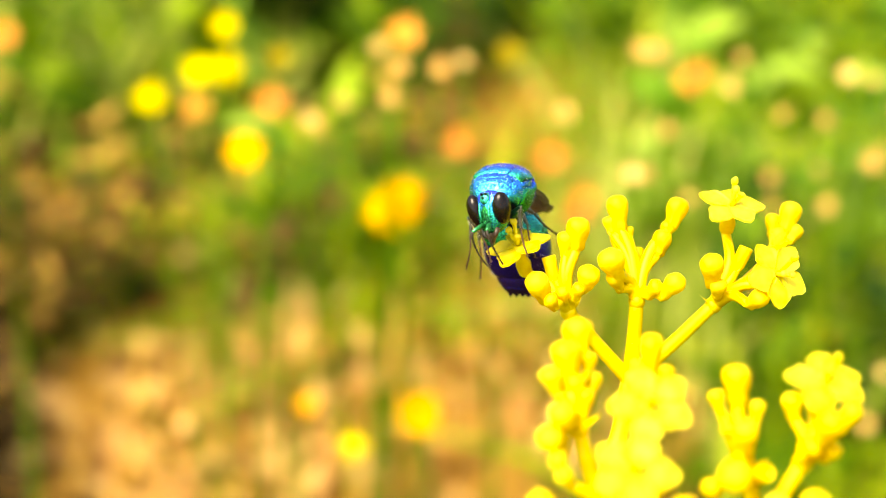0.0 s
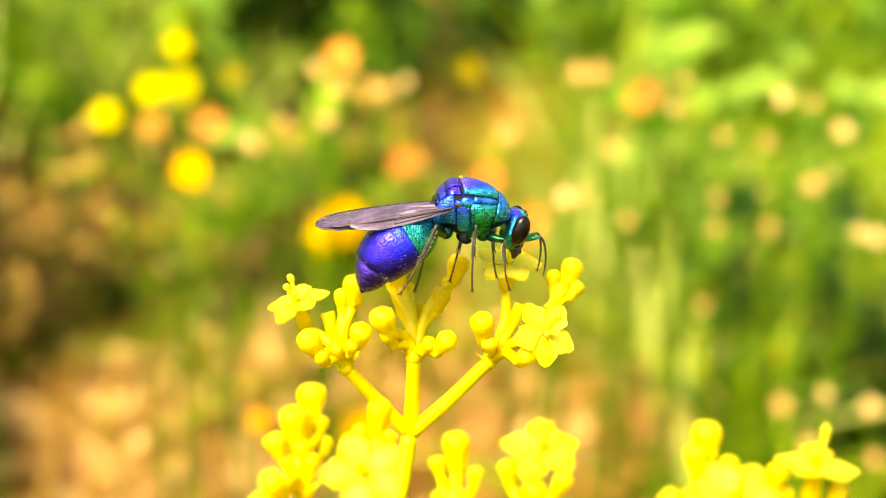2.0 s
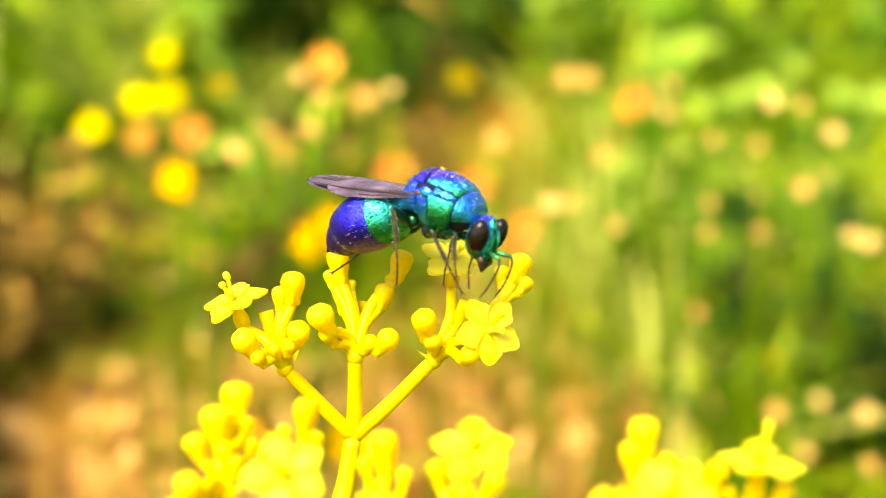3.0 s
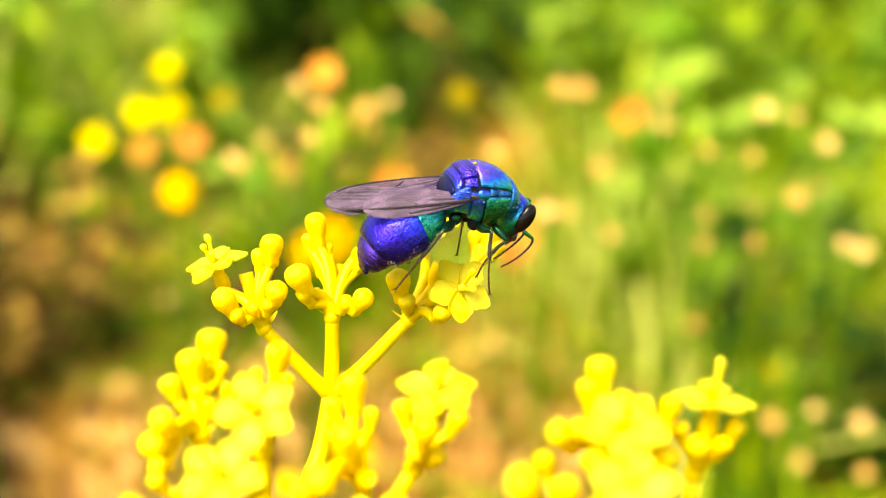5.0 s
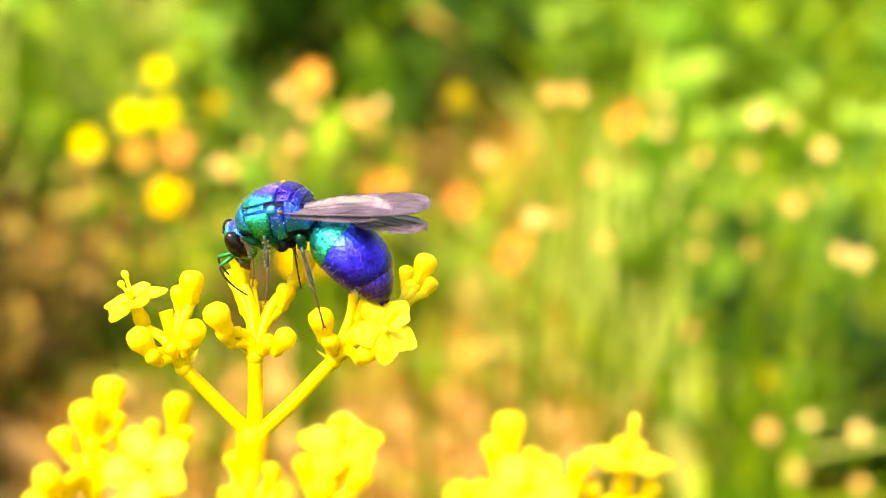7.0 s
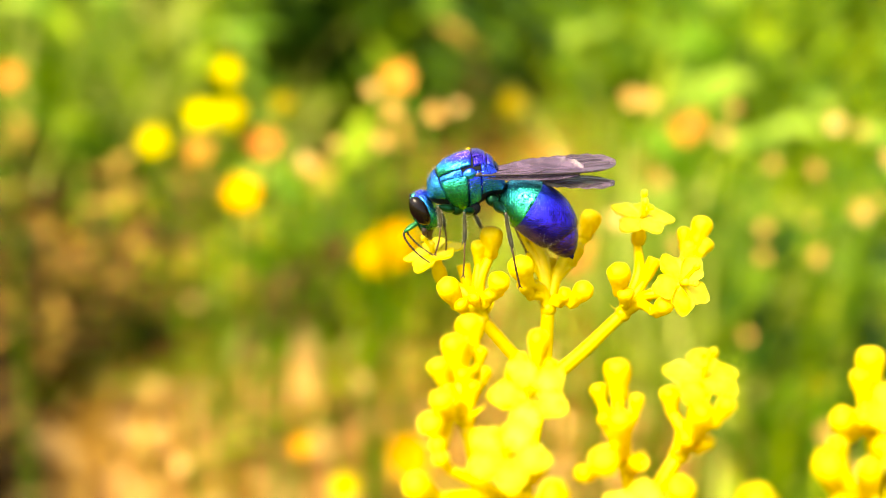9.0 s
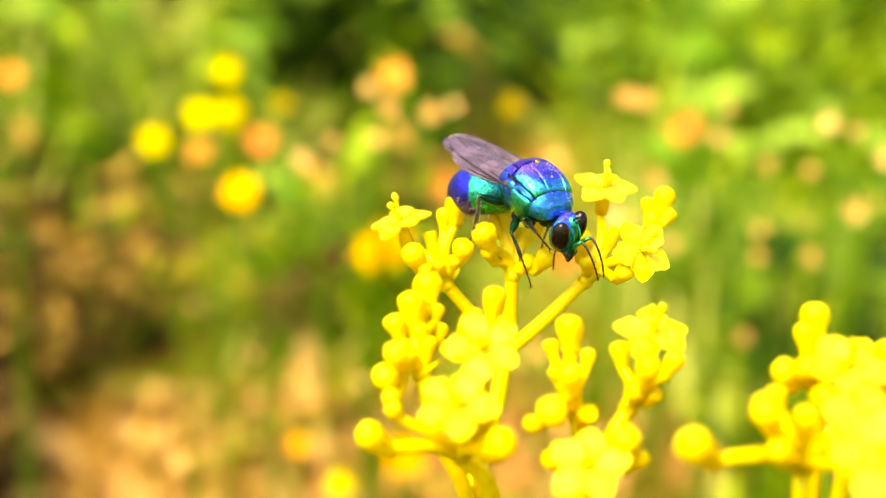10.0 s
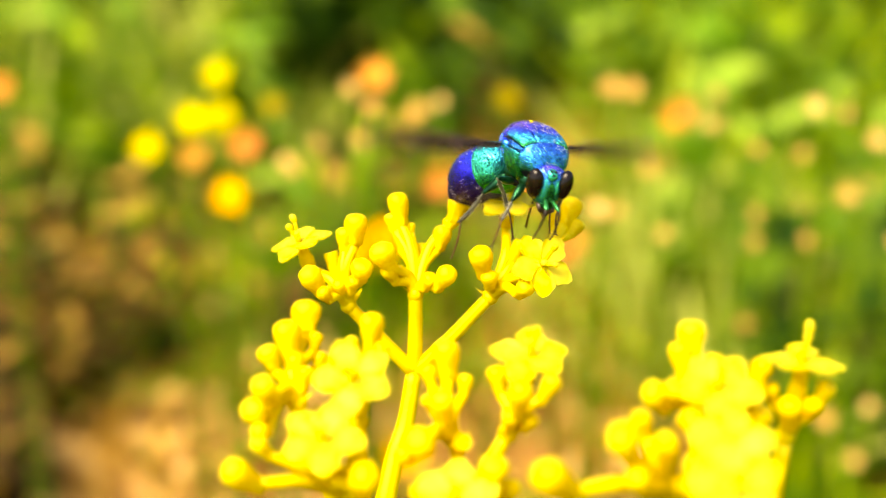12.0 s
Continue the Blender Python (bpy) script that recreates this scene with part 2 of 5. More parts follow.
ORANGE = plant_material("wildflower_orange", (0.88, 0.38, 0.001), (0.95, 0.55, 0.002), 0.6, 0.2, 200, "object", 0.4, 1e-4, 0.05)


def soil_material():
    m, n, l, p = material("soil_and_litter")
    big, fine = noise_node(n, l, 9.0, 5.0), noise_node(n, l, 220.0, 6.0)
    r1 = ramp(n, [(0.35, (0.028, 0.012, 0.003)), (0.55, (0.08, 0.036, 0.007)), (0.75, (0.17, 0.085, 0.018))])
    r2 = ramp(n, [(0.3, (0.45, 0.42, 0.40)), (0.7, (1, 1, 1))])
    mx = n.new("ShaderNodeMix")
    mx.data_type, mx.blend_type = "RGBA", "MULTIPLY"
    mx.inputs["Factor"].default_value = 1.0
    l.new(big.outputs["Fac"], r1.inputs["Fac"])
    l.new(fine.outputs["Fac"], r2.inputs["Fac"])
    l.new(r1.outputs["Color"], mx.inputs["A"])
    l.new(r2.outputs["Color"], mx.inputs["B"])
    l.new(mx.outputs["Result"], p.inputs["Base Color"])
    p.inputs["Roughness"].default_value, p.inputs["Specular IOR Level"].default_value = 0.95, 0.08
    bump_from(n, l, fine.outputs["Fac"], p, 0.8, 0.004)
    return m


SOIL = soil_material()


# ---- mesh helpers ----
def part(name, bm, mat, parent, label="", smooth=True, kind=""):
    me = bpy.data.meshes.new(name)
    bmesh.ops.recalc_face_normals(bm, faces=bm.faces)
    bm.to_mesh(me)
    bm.free()
    return part_of(name, me, mat, parent, label, smooth, kind)


def part_of(name, me, mat, parent, label="", smooth=True, kind=""):
    if not me.materials:
        me.materials.append(mat)
    if smooth:
        me.shade_smooth()
    ob = new(name, me)
    ob.parent = parent
    if label or kind:
        tagged(ob, label, kind=kind)
    return ob


def mesh_of(name, verts, faces, mat=None, smooth=True):
    me = bpy.data.meshes.new(name)
    me.from_pydata([tuple(v) for v in verts], [], faces)
    if mat:
        me.materials.append(mat)
    if smooth:
        me.shade_smooth()
    return me


def tube(bm, pts, radii, n=8, cap=True):
    """A bent tube through pts, in metres."""
    pts = [Vector(p) for p in pts]
    rings = []
    side = None
    for i, p in enumerate(pts):
        d = (pts[min(i + 1, len(pts) - 1)] - pts[max(i - 1, 0)]).normalized()
        if side is None:
            side = d.orthogonal().normalized()
        side = (side - d * side.dot(d)).normalized()
        up = d.cross(side)
        r = radii[i] if isinstance(radii, (list, tuple)) else radii
        rings.append([bm.verts.new(p + r * (math.cos(k * 2 * math.pi / n) * side + math.sin(k * 2 * math.pi / n) * up)) for k in range(n)])
    for a_, b_ in zip(rings, rings[1:]):
        for k in range(n):
            bm.faces.new((a_[k], a_[(k + 1) % n], b_[(k + 1) % n], b_[k]))
    if cap:
        bm.faces.new(rings[0][::-1])
        bm.faces.new(rings[-1])


def curve_pts(pts, steps=5):
    """Points of a smooth line through the given ones."""
    pts = [Vector(p) for p in pts]
    full = [pts[0] * 2 - pts[1], *pts, pts[-1] * 2 - pts[-2]]
    out = []
    for i in range(1, len(full) - 2):
        p0, p1, p2, p3 = full[i - 1:i + 3]
        for s in range(steps):
            t = s / steps
            out.append(0.5 * (2 * p1 + (p2 - p0) * t + (2 * p0 - 5 * p1 + 4 * p2 - p3) * t * t + (3 * p1 - p0 - 3 * p2 + p3) * t ** 3))
    out.append(pts[-1])
    return out


def loft(bm, secs, n=32, power=2.0):
    """Closed shell over cross-sections (x, z, half width, height up, height down, lean) in millimetres."""
    rings = []
    for x, z, w, hu, hd, lean in secs:
        c, s = math.cos(radians(lean)), math.sin(radians(lean))
        ring = []
        for k in range(n):
            ang = 2 * math.pi * k / n
            ca, sa = math.cos(ang), math.sin(ang)
            yy = w * math.copysign(abs(ca) ** (2 / power), ca)
            hh = (hu if sa > 0 else hd) * math.copysign(abs(sa) ** (2 / power), sa)
            ring.append(bm.verts.new(Vector((x + s * hh, yy, z + c * hh)) * 0.001))
        rings.append(ring)
    for a_, b_ in zip(rings, rings[1:]):
        for k in range(n):
            bm.faces.new((a_[k], a_[(k + 1) % n], b_[(k + 1) % n], b_[k]))
    bm.faces.new(rings[0][::-1])
    bm.faces.new(rings[-1])


def smooth_secs(secs, steps=4):
    """The cross-sections with smooth ones between them."""
    arr = np.array(secs, float)
    full = np.vstack([2 * arr[0] - arr[1], arr, 2 * arr[-1] - arr[-2]])
    out = []
    for i in range(1, len(full) - 2):
        p0, p1, p2, p3 = full[i - 1:i + 3]
        for s in range(steps):
            t = s / steps
            v = 0.5 * (2 * p1 + (p2 - p0) * t + (2 * p0 - 5 * p1 + 4 * p2 - p3) * t * t + (3 * p1 - p0 - 3 * p2 + p3) * t ** 3)
            v[2:5] = np.maximum(v[2:5], 0.02)
            out.append(v)
    out.append(arr[-1])
    return out


def aim(origin, direction, scale=1.0, spin=0.0):
    """A pose at origin whose z axis points along direction."""
    q = Vector(direction).to_track_quat("Z", "Y")
    return Matrix.LocRotScale(Vector(origin), q @ Euler((0, 0, spin)).to_quaternion(), (scale, scale, scale))


# ---- ground and meadow ----
rng = np.random.default_rng(7)


def build_ground():
    xs = np.concatenate([[-60, -20, -6, -2, -1], np.linspace(-0.6, 0.6, 49), [1, 2, 6, 20, 60]])
    ys = np.concatenate([[-60, -20, -6, -2, -1], np.linspace(-0.4, 1.4, 73), [2, 4, 8, 20, 60]])
    verts = []
    for y in ys:
        for x in xs:
            h = 0.012 * noise.noise((x * 6, y * 6, 0)) + 0.006 * noise.noise((x * 23, y * 23, 3)) if abs(x) < 1.5 and -1 < y < 2.5 else 0.0
            verts.append((x, y, h))
    w = len(xs)
    faces = [(j * w + i, j * w + i + 1, (j + 1) * w + i + 1, (j + 1) * w + i) for j in range(len(ys) - 1) for i in range(w - 1)]
    tagged(new("ground", mesh_of("ground", verts, faces, SOIL)), "brown soil with dry litter under the meadow plants", "ground", kind="structure")


build_ground()


def greenness(x, y):
    """How green the meadow is at a place in metres: green far off and to one side, straw and bare soil in the near hollow."""
    g = 0.5 + 0.5 * math.tanh((y - 0.62) / 0.09)
    g = max(g, 0.5 + 0.5 * math.tanh((x - 0.066) / 0.02))
    g = max(g, 1.2 * math.exp(-(((x + 0.045) / 0.075) ** 2 + ((y - 0.57) / 0.11) ** 2)))
    g *= 1 - 0.97 * math.exp(-(((x - 0.024) / 0.044) ** 2 + ((y - 0.72) / 0.11) ** 2))
    g *= 1 - 0.97 * math.exp(-(((x - 0.024) / 0.046) ** 2 + ((y - 0.56) / 0.20) ** 2))
    return g + 0.25 * noise.noise((x * 14, y * 14, 5))


def hollow(x, y):
    """The bare dark patches of soil in the meadow."""
    return 1.9 * math.exp(-(((x - 0.014) / 0.036) ** 2 + ((y - 0.87) / 0.07) ** 2)) + 0.45 * math.exp(-(((x + 0.10) / 0.075) ** 2 + ((y - 0.73) / 0.13) ** 2)) + 1.3 * math.exp(-(((x - 0.170) / 0.050) ** 2 + ((y - 0.43) / 0.12) ** 2)) + 1.2 * math.exp(-(((x + 0.08) / 0.11) ** 2 + ((y - 1.00) / 0.20) ** 2)) + 0.7 * math.exp(-(((x + 0.20) / 0.09) ** 2 + ((y - 0.66) / 0.13) ** 2))


def blades(name, count, pick, height, width, mat, label, category, lean=0.35):
    """Many bent blades in one mesh; pick(x, y) says where they grow."""
    verts, faces = [], []
    made = 0
    while made < count:
        y = rng.uniform(0.30, 1.7)
        x = rng.uniform(-0.12 - 0.32 * (y + 0.1), 0.12 + 0.32 * (y + 0.1))
        if not pick(x, y):
            continue
        made += 1
        h, w_ = height * rng.uniform(0.5, 1.3), width * rng.uniform(0.6, 1.4)
        az, ln = rng.uniform(0, 2 * math.pi), lean * rng.uniform(0.2, 1.6)
        dx, dy, px, py = math.cos(az), math.sin(az), -math.sin(az), math.cos(az)
        base = len(verts)
        for t in (0, 0.35, 0.7, 1.0):
            off, zz, ww = ln * h * t * t, h * t * (1 - 0.25 * ln * t), w_ * (1 - t) ** 0.6 * 0.5
            for sgn in (-1, 1):
                verts.append((x + dx * off + sgn * px * ww, y + dy * off + sgn * py * ww, zz))
        faces += [(base + 2 * k, base + 2 * k + 1, base + 2 * k + 3, base + 2 * k + 2) for k in range(3)]
    return tagged(new(name, mesh_of(name, verts, faces, mat)), label, category, kind="stuff")


blades("meadow_grass", 3800, lambda x, y: rng.uniform() < greenness(x, y) - hollow(x, y) - 0.15, 0.095, 0.007, GRASS, "fresh green meadow grass among the weeds", "grass", 0.9)
blades("dry_grass", 3000, lambda x, y: rng.uniform() > greenness(x, y) + hollow(x, y), 0.06, 0.0045, STRAW, "dry straw-coloured grass over brown soil", "dry grass", 0.8)

blades("bleached_straw", 4200, lambda x, y: y < 0.85 and rng.uniform() < 1.6 * math.exp(-(((x + 0.07) / 0.10) ** 2 + ((y - 0.37) / 0.07) ** 2)) + 1.1 * math.exp(-(((x - 0.032) / 0.034) ** 2 + ((y - 0.43) / 0.07) ** 2)), 0.034, 0.0055, STRAW_PALE, "pale bleached straw lying over the soil", "dry grass", 1.7)

blades("tan_straw", 1700, lambda x, y: rng.uniform() < 1.2 * math.exp(-(((x - 0.026) / 0.028) ** 2 + ((y - 0.63) / 0.13) ** 2)), 0.042, 0.007, STRAW, "tan straw lying over bare soil", "dry grass", 1.5)
blades("tan_straw", 900, lambda x, y: rng.uniform() < 1.2 * math.exp(-(((x + 0.035) / 0.045) ** 2 + ((y - 0.50) / 0.06) ** 2)), 0.034, 0.006, STRAW_PALE, "tan straw lying over bare soil", "dry grass", 1.5)
blades("tan_straw", 800, lambda x, y: rng.uniform() < 1.2 * math.exp(-(((x + 0.14) / 0.06) ** 2 + ((y - 0.56) / 0.07) ** 2)), 0.034, 0.006, STRAW, "tan straw lying over bare soil", "dry grass", 1.5)
blades("dry_grass", 600, lambda x, y: rng.uniform() < 1.2 * math.exp(-(((x - 0.030 - 0.02 * (y - 0.5)) / 0.028) ** 2 + ((y - 0.47) / 0.07) ** 2)), 0.06, 0.006, STRAW, "dry brown stalks standing in the meadow", "dry grass", 0.8)
blades("pale_grass", 420, lambda x, y: rng.uniform() < 1.2 * math.exp(-(((x + 0.23) / 0.11) ** 2 + ((y - 0.98) / 0.18) ** 2)), 0.10, 0.009, GRASS_PALE, "pale yellowing grass blades", "grass", 0.8)
blades("pale_grass", 380, lambda x, y: rng.uniform() < 1.2 * math.exp(-(((x - 0.078) / 0.022) ** 2 + ((y - 0.53) / 0.10) ** 2)), 0.10, 0.006, GRASS_PALE, "pale yellowing grass blades", "grass", 0.7)
blades("pale_grass", 330, lambda x, y: rng.uniform() < 1.2 * math.exp(-(((x - 0.15) / 0.04) ** 2 + ((y - 0.55) / 0.06) ** 2)), 0.07, 0.007, GRASS_PALE, "pale yellowing grass blades", "grass", 0.9)
blades("pale_grass", 320, lambda x, y: rng.uniform() < 1.2 * math.exp(-(((x + 0.065) / 0.04) ** 2 + ((y - 0.53) / 0.06) ** 2)), 0.06, 0.007, GRASS_PALE, "pale yellowing grass blades", "grass", 0.9)


def meadow_round():
    """Coarser grass on all sides, beyond the stretch before the camera."""
    verts, faces = [], []
    r = np.random.default_rng(31)
    for _ in range(34000):
        rad, az = 0.45 + 1.9 * math.hypot(r.normal(), 0.7 * r.normal()), r.uniform(0, 2 * math.pi)
        x, y = rad * math.cos(az), rad * math.sin(az)
        if y > 0.1 and abs(x) < 0.10 + 0.30 * (y + 0.1) and y < 1.7 or noise.noise((x * 3, y * 3, 9)) > 0.35:
            continue
        h, w_, a2, ln = r.uniform(0.06, 0.16), r.uniform(0.016, 0.034), r.uniform(0, 6.28), r.uniform(0.4, 1.2)
        dx, dy, px, py = math.cos(a2), math.sin(a2), -math.sin(a2), math.cos(a2)
        base = len(verts)
        for t in (0, 0.5, 1.0):
            off, zz, ww = ln * h * t * t, h * t, w_ * (1 - t) ** 0.6 * 0.5
            verts += [(x + dx * off - px * ww, y + dy * off - py * ww, zz), (x + dx * off + px * ww, y + dy * off + py * ww, zz)]
        faces += [(base + 2 * k, base + 2 * k + 1, base + 2 * k + 3, base + 2 * k + 2) for k in range(2)]
    tagged(new("wild_grass", mesh_of("wild_grass", verts, faces, GRASS)), "green wild grass of the surrounding meadow", "grass", kind="stuff")


meadow_round()


def leaf_verts(length, width, curl=0.25, steps=5):
    """A pointed leaf blade along x with a folded midrib."""
    vs = []
    for i in range(steps + 1):
        t = i / steps
        w_ = width * 0.5 * math.sin(math.pi * min(1, 0.06 + 0.94 * t) ** 0.8)
        zc = -curl * length * t * t
        for s in (-1, 0, 1):
            vs.append(Vector((length * t, s * w_, zc + 0.18 * abs(s) * w_)))
    fs = []
    for i in range(steps):
        for j in range(2):
            k = i * 3 + j
            fs.append((k, k + 1, k + 4, k + 3))
    return vs, fs


def pale_litter():
    verts, faces = [], []
    while len(faces) < 6 * 3000:
        y, x = rng.uniform(0.25, 0.75), rng.uniform(-0.35, 0.12)
        if rng.uniform() > 1.3 * math.exp(-(((x + 0.08) / 0.11) ** 2 + ((y - 0.42) / 0.09) ** 2)) + 1.2 * math.exp(-(((x - 0.045) / 0.035) ** 2 + ((y - 0.45) / 0.07) ** 2)):
            continue
        vs, fs = leaf_verts(rng.uniform(0.010, 0.030), rng.uniform(0.006, 0.018), rng.uniform(-0.3, 0.5), 3)
        m = pose(x, y, rng.uniform(0.008, 0.040), rng.uniform(-40, 40), rng.uniform(-40, 40), rng.uniform(0, 360))
        base = len(verts)
        verts += [m @ v for v in vs]
        faces += [tuple(base + k for k in f) for f in fs]
    tagged(new("bleached_leaves", mesh_of("bleached_leaves", verts, faces, LITTER_PALE)), "pale bleached leaves and husks lying on the soil", "leaf litter", kind="stuff")


pale_litter()


def litter():
    verts, faces = [], []
    for _ in range(2600):
        y = rng.uniform(0.2, 1.3)
        x = rng.uniform(-0.1 - 0.3 * (y + 0.1), 0.1 + 0.3 * (y + 0.1))
        if rng.uniform() < greenness(x, y) + 0.6 * hollow(x, y) - 0.1 or (y < 0.46 and x > -0.16 and rng.uniform() < 0.55):
            continue
        vs, fs = leaf_verts(rng.uniform(0.010, 0.034), rng.uniform(0.006, 0.020), rng.uniform(-0.3, 0.5), 3)
        m = pose(x, y, rng.uniform(0.006, 0.035), rng.uniform(-35, 35), rng.uniform(-35, 35), rng.uniform(0, 360))
        base = len(verts)
        verts += [m @ v for v in vs]
        faces += [tuple(base + k for k in f) for f in fs]
    tagged(new("leaf_litter", mesh_of("leaf_litter", verts, faces, LITTER)), "brown and tan dead leaves scattered on the soil", "leaf litter", kind="stuff")


litter()

blades("grass_tuft", 520, lambda x, y: rng.uniform() < math.exp(-(((x + 0.066) / 0.045) ** 2 + ((y - 0.54) / 0.07) ** 2)), 0.072, 0.009, GRASS, "bright green tuft of meadow grass", "grass", 0.9)
blades("grass_tuft", 200, lambda x, y: rng.uniform() < math.exp(-(((x - 0.125) / 0.035) ** 2 + ((y - 0.56) / 0.07) ** 2)), 0.085, 0.008, GRASS, "bright green tuft of meadow grass", "grass", 0.9)


def weed(height, leaves, leaf_len, leaf_wid, mat, seed, label):
    """A leafy weed: a stalk and a crown of leaves."""
    r = random.Random(seed)
    thing = tagged(new("leafy_weed"), label, "weed", "leafy weeds of the meadow")
    bm = bmesh.new()
    pts = curve_pts([(0, 0, -0.01), (0.004 * r.uniform(-1, 1), 0.004 * r.uniform(-1, 1), height * 0.5), (0.012 * r.uniform(-1, 1), 0.012 * r.uniform(-1, 1), height)])
    tube(bm, pts, [0.0011 - 0.0006 * i / len(pts) for i in range(len(pts))], 6)
    part("stalk", bm, LEAF_PALE, thing)
    verts, faces = [], []
    for i in range(leaves):
        t = 0.12 + 0.88 * i / leaves
        p = pts[min(len(pts) - 1, int(t * len(pts)))]
        k = r.uniform(0.6, 1.15) * (1.15 - 0.45 * t)
        vs, fs = leaf_verts(leaf_len * k, leaf_wid * k, r.uniform(0.05, 0.5))
        m = Matrix.Translation(p) @ pose(0, 0, 0, r.uniform(-30, 30), r.uniform(-65, 5), i * 137.5 + r.uniform(-25, 25))
        base = len(verts)
        verts += [m @ v for v in vs]
        faces += [tuple(base + q for q in f) for f in fs]
    part_of("foliage", mesh_of("foliage", verts, faces, mat), mat, thing)
    return thing


def weeds():
    kinds = [weed(0.11, 22, 0.040, 0.016, LEAF, 1, "green leafy weed with narrow pointed leaves"),
             weed(0.14, 26, 0.034, 0.020, LEAF_PALE, 2, "pale green leafy weed with broad leaves"),
             weed(0.08, 18, 0.046, 0.024, LEAF, 3, "low dark green weed with broad leaves"),
             weed(0.17, 30, 0.030, 0.011, LEAF_PALE, 4, "tall pale green weed with small leaves")]
    dry = [weed(0.09, 20, 0.030, 0.014, LITTER, 5, "withered brown weed with curled leaves"), weed(0.12, 22, 0.022, 0.010, LITTER, 6, "tall withered brown weed with curled leaves")]
    r = random.Random(23)
    made = 0
    while made < 44:
        y = r.uniform(0.30, 1.0)
        x = r.uniform(-0.06 - 0.3 * (y + 0.1), 0.06 + 0.3 * (y + 0.1))
        if r.random() < greenness(x, y) + hollow(x, y) + 0.1 or (y < 0.48 and x > -0.16) or abs(x - 0.05) < 0.05:
            continue
        m = Matrix.Translation((x, y, 0)) @ pose(0, 0, 0, r.uniform(-15, 15), r.uniform(-15, 15), r.uniform(0, 360))
        if made < 2:
            dry[made].matrix_basis = m
        else:
            copy_thing(dry[made % 2], m)
        made += 1
    r = random.Random(37)
    shade = weed(0.12, 26, 0.042, 0.022, LEAF_DARK, 7, "dark green leafy weed with broad leaves")
    for i in range(56):
        if i < 52:
            x, y = r.gauss(-0.07, 0.065), r.gauss(0.99, 0.10)
        else:
            x, y = r.gauss(0.155, 0.02), r.gauss(0.43, 0.03)
        m = Matrix.Translation((x, y, 0)) @ pose(0, 0, 0, r.uniform(-10, 10), r.uniform(-10, 10), r.uniform(0, 360))
        if i:
            copy_thing(shade, m)
        else:
            shade.matrix_basis = m
    used, made = set(), 0
    r = random.Random(11)
    while made < 270:
        y = r.uniform(0.36, 1.75)
        x = r.uniform(-0.1 - 0.32 * (y + 0.1), 0.1 + 0.32 * (y + 0.1))
        if r.random() > greenness(x, y) - hollow(x, y) - 0.1:
            continue
        k = r.randrange(4) if y < 0.8 else r.choice((0, 2, 2, 3))
        m = Matrix.Translation((x, y, 0)) @ pose(0, 0, 0, r.uniform(-8, 8), r.uniform(-8, 8), r.uniform(0, 360))
        if k in used:
            copy_thing(kinds[k], m)
        else:
            kinds[k].matrix_basis = m
            used.add(k)
        made += 1


weeds()


def head_mesh(name, petals, radius, cup, mat):
    """A small daisy-like head: a domed disc with a ring of petals, in one mesh."""
    bm = bmesh.new()
    bmesh.ops.create_uvsphere(bm, u_segments=10, v_segments=6, radius=radius * 0.42, matrix=Matrix.Diagonal((1, 1, 0.6, 1)))
    for i in range(petals):
        vs, fs = leaf_verts(radius * (0.95 + 0.1 * (i % 2)), radius * 0.62, -cup + 0.1 * (i % 3), 3)
        m = pose(0, 0, 0, 0, 0, i * 360 / petals) @ Matrix.Translation((radius * 0.12, 0, 0))
        new_vs = [bm.verts.new(m @ v) for v in vs]
        for f in fs:
            bm.faces.new([new_vs[k] for k in f])
    me = bpy.data.meshes.new(name)
    bm.to_mesh(me)
    bm.free()
    me.materials.append(mat)
    me.shade_smooth()
    return me


def wildflower(top, me, lean, label, category, group, stem_mat, kind="wildflower", scale=1.0, tilt=(0, -0.85, 0.6)):
    """A stem from the ground with one head at its top; top in metres."""
    x, y, z = top
    thing = tagged(new(kind), label, category, group)
    thing.location = (x + lean, y + 0.02, 0)
    bm = bmesh.new()
    pts = curve_pts([(0, 0, -0.01), (-lean * 0.3, -0.004, z * 0.5), (-lean, -0.02, z)])
    tube(bm, pts, [0.0007 - 0.0003 * i / len(pts) for i in range(len(pts))], 6)
    part("stem", bm, stem_mat, thing)
    head = part_of("flower_head", me, me.materials[0], thing)
    head.matrix_basis = aim((-lean, -0.02, z), tilt, 0.88 * scale, x * 90)
    return thing


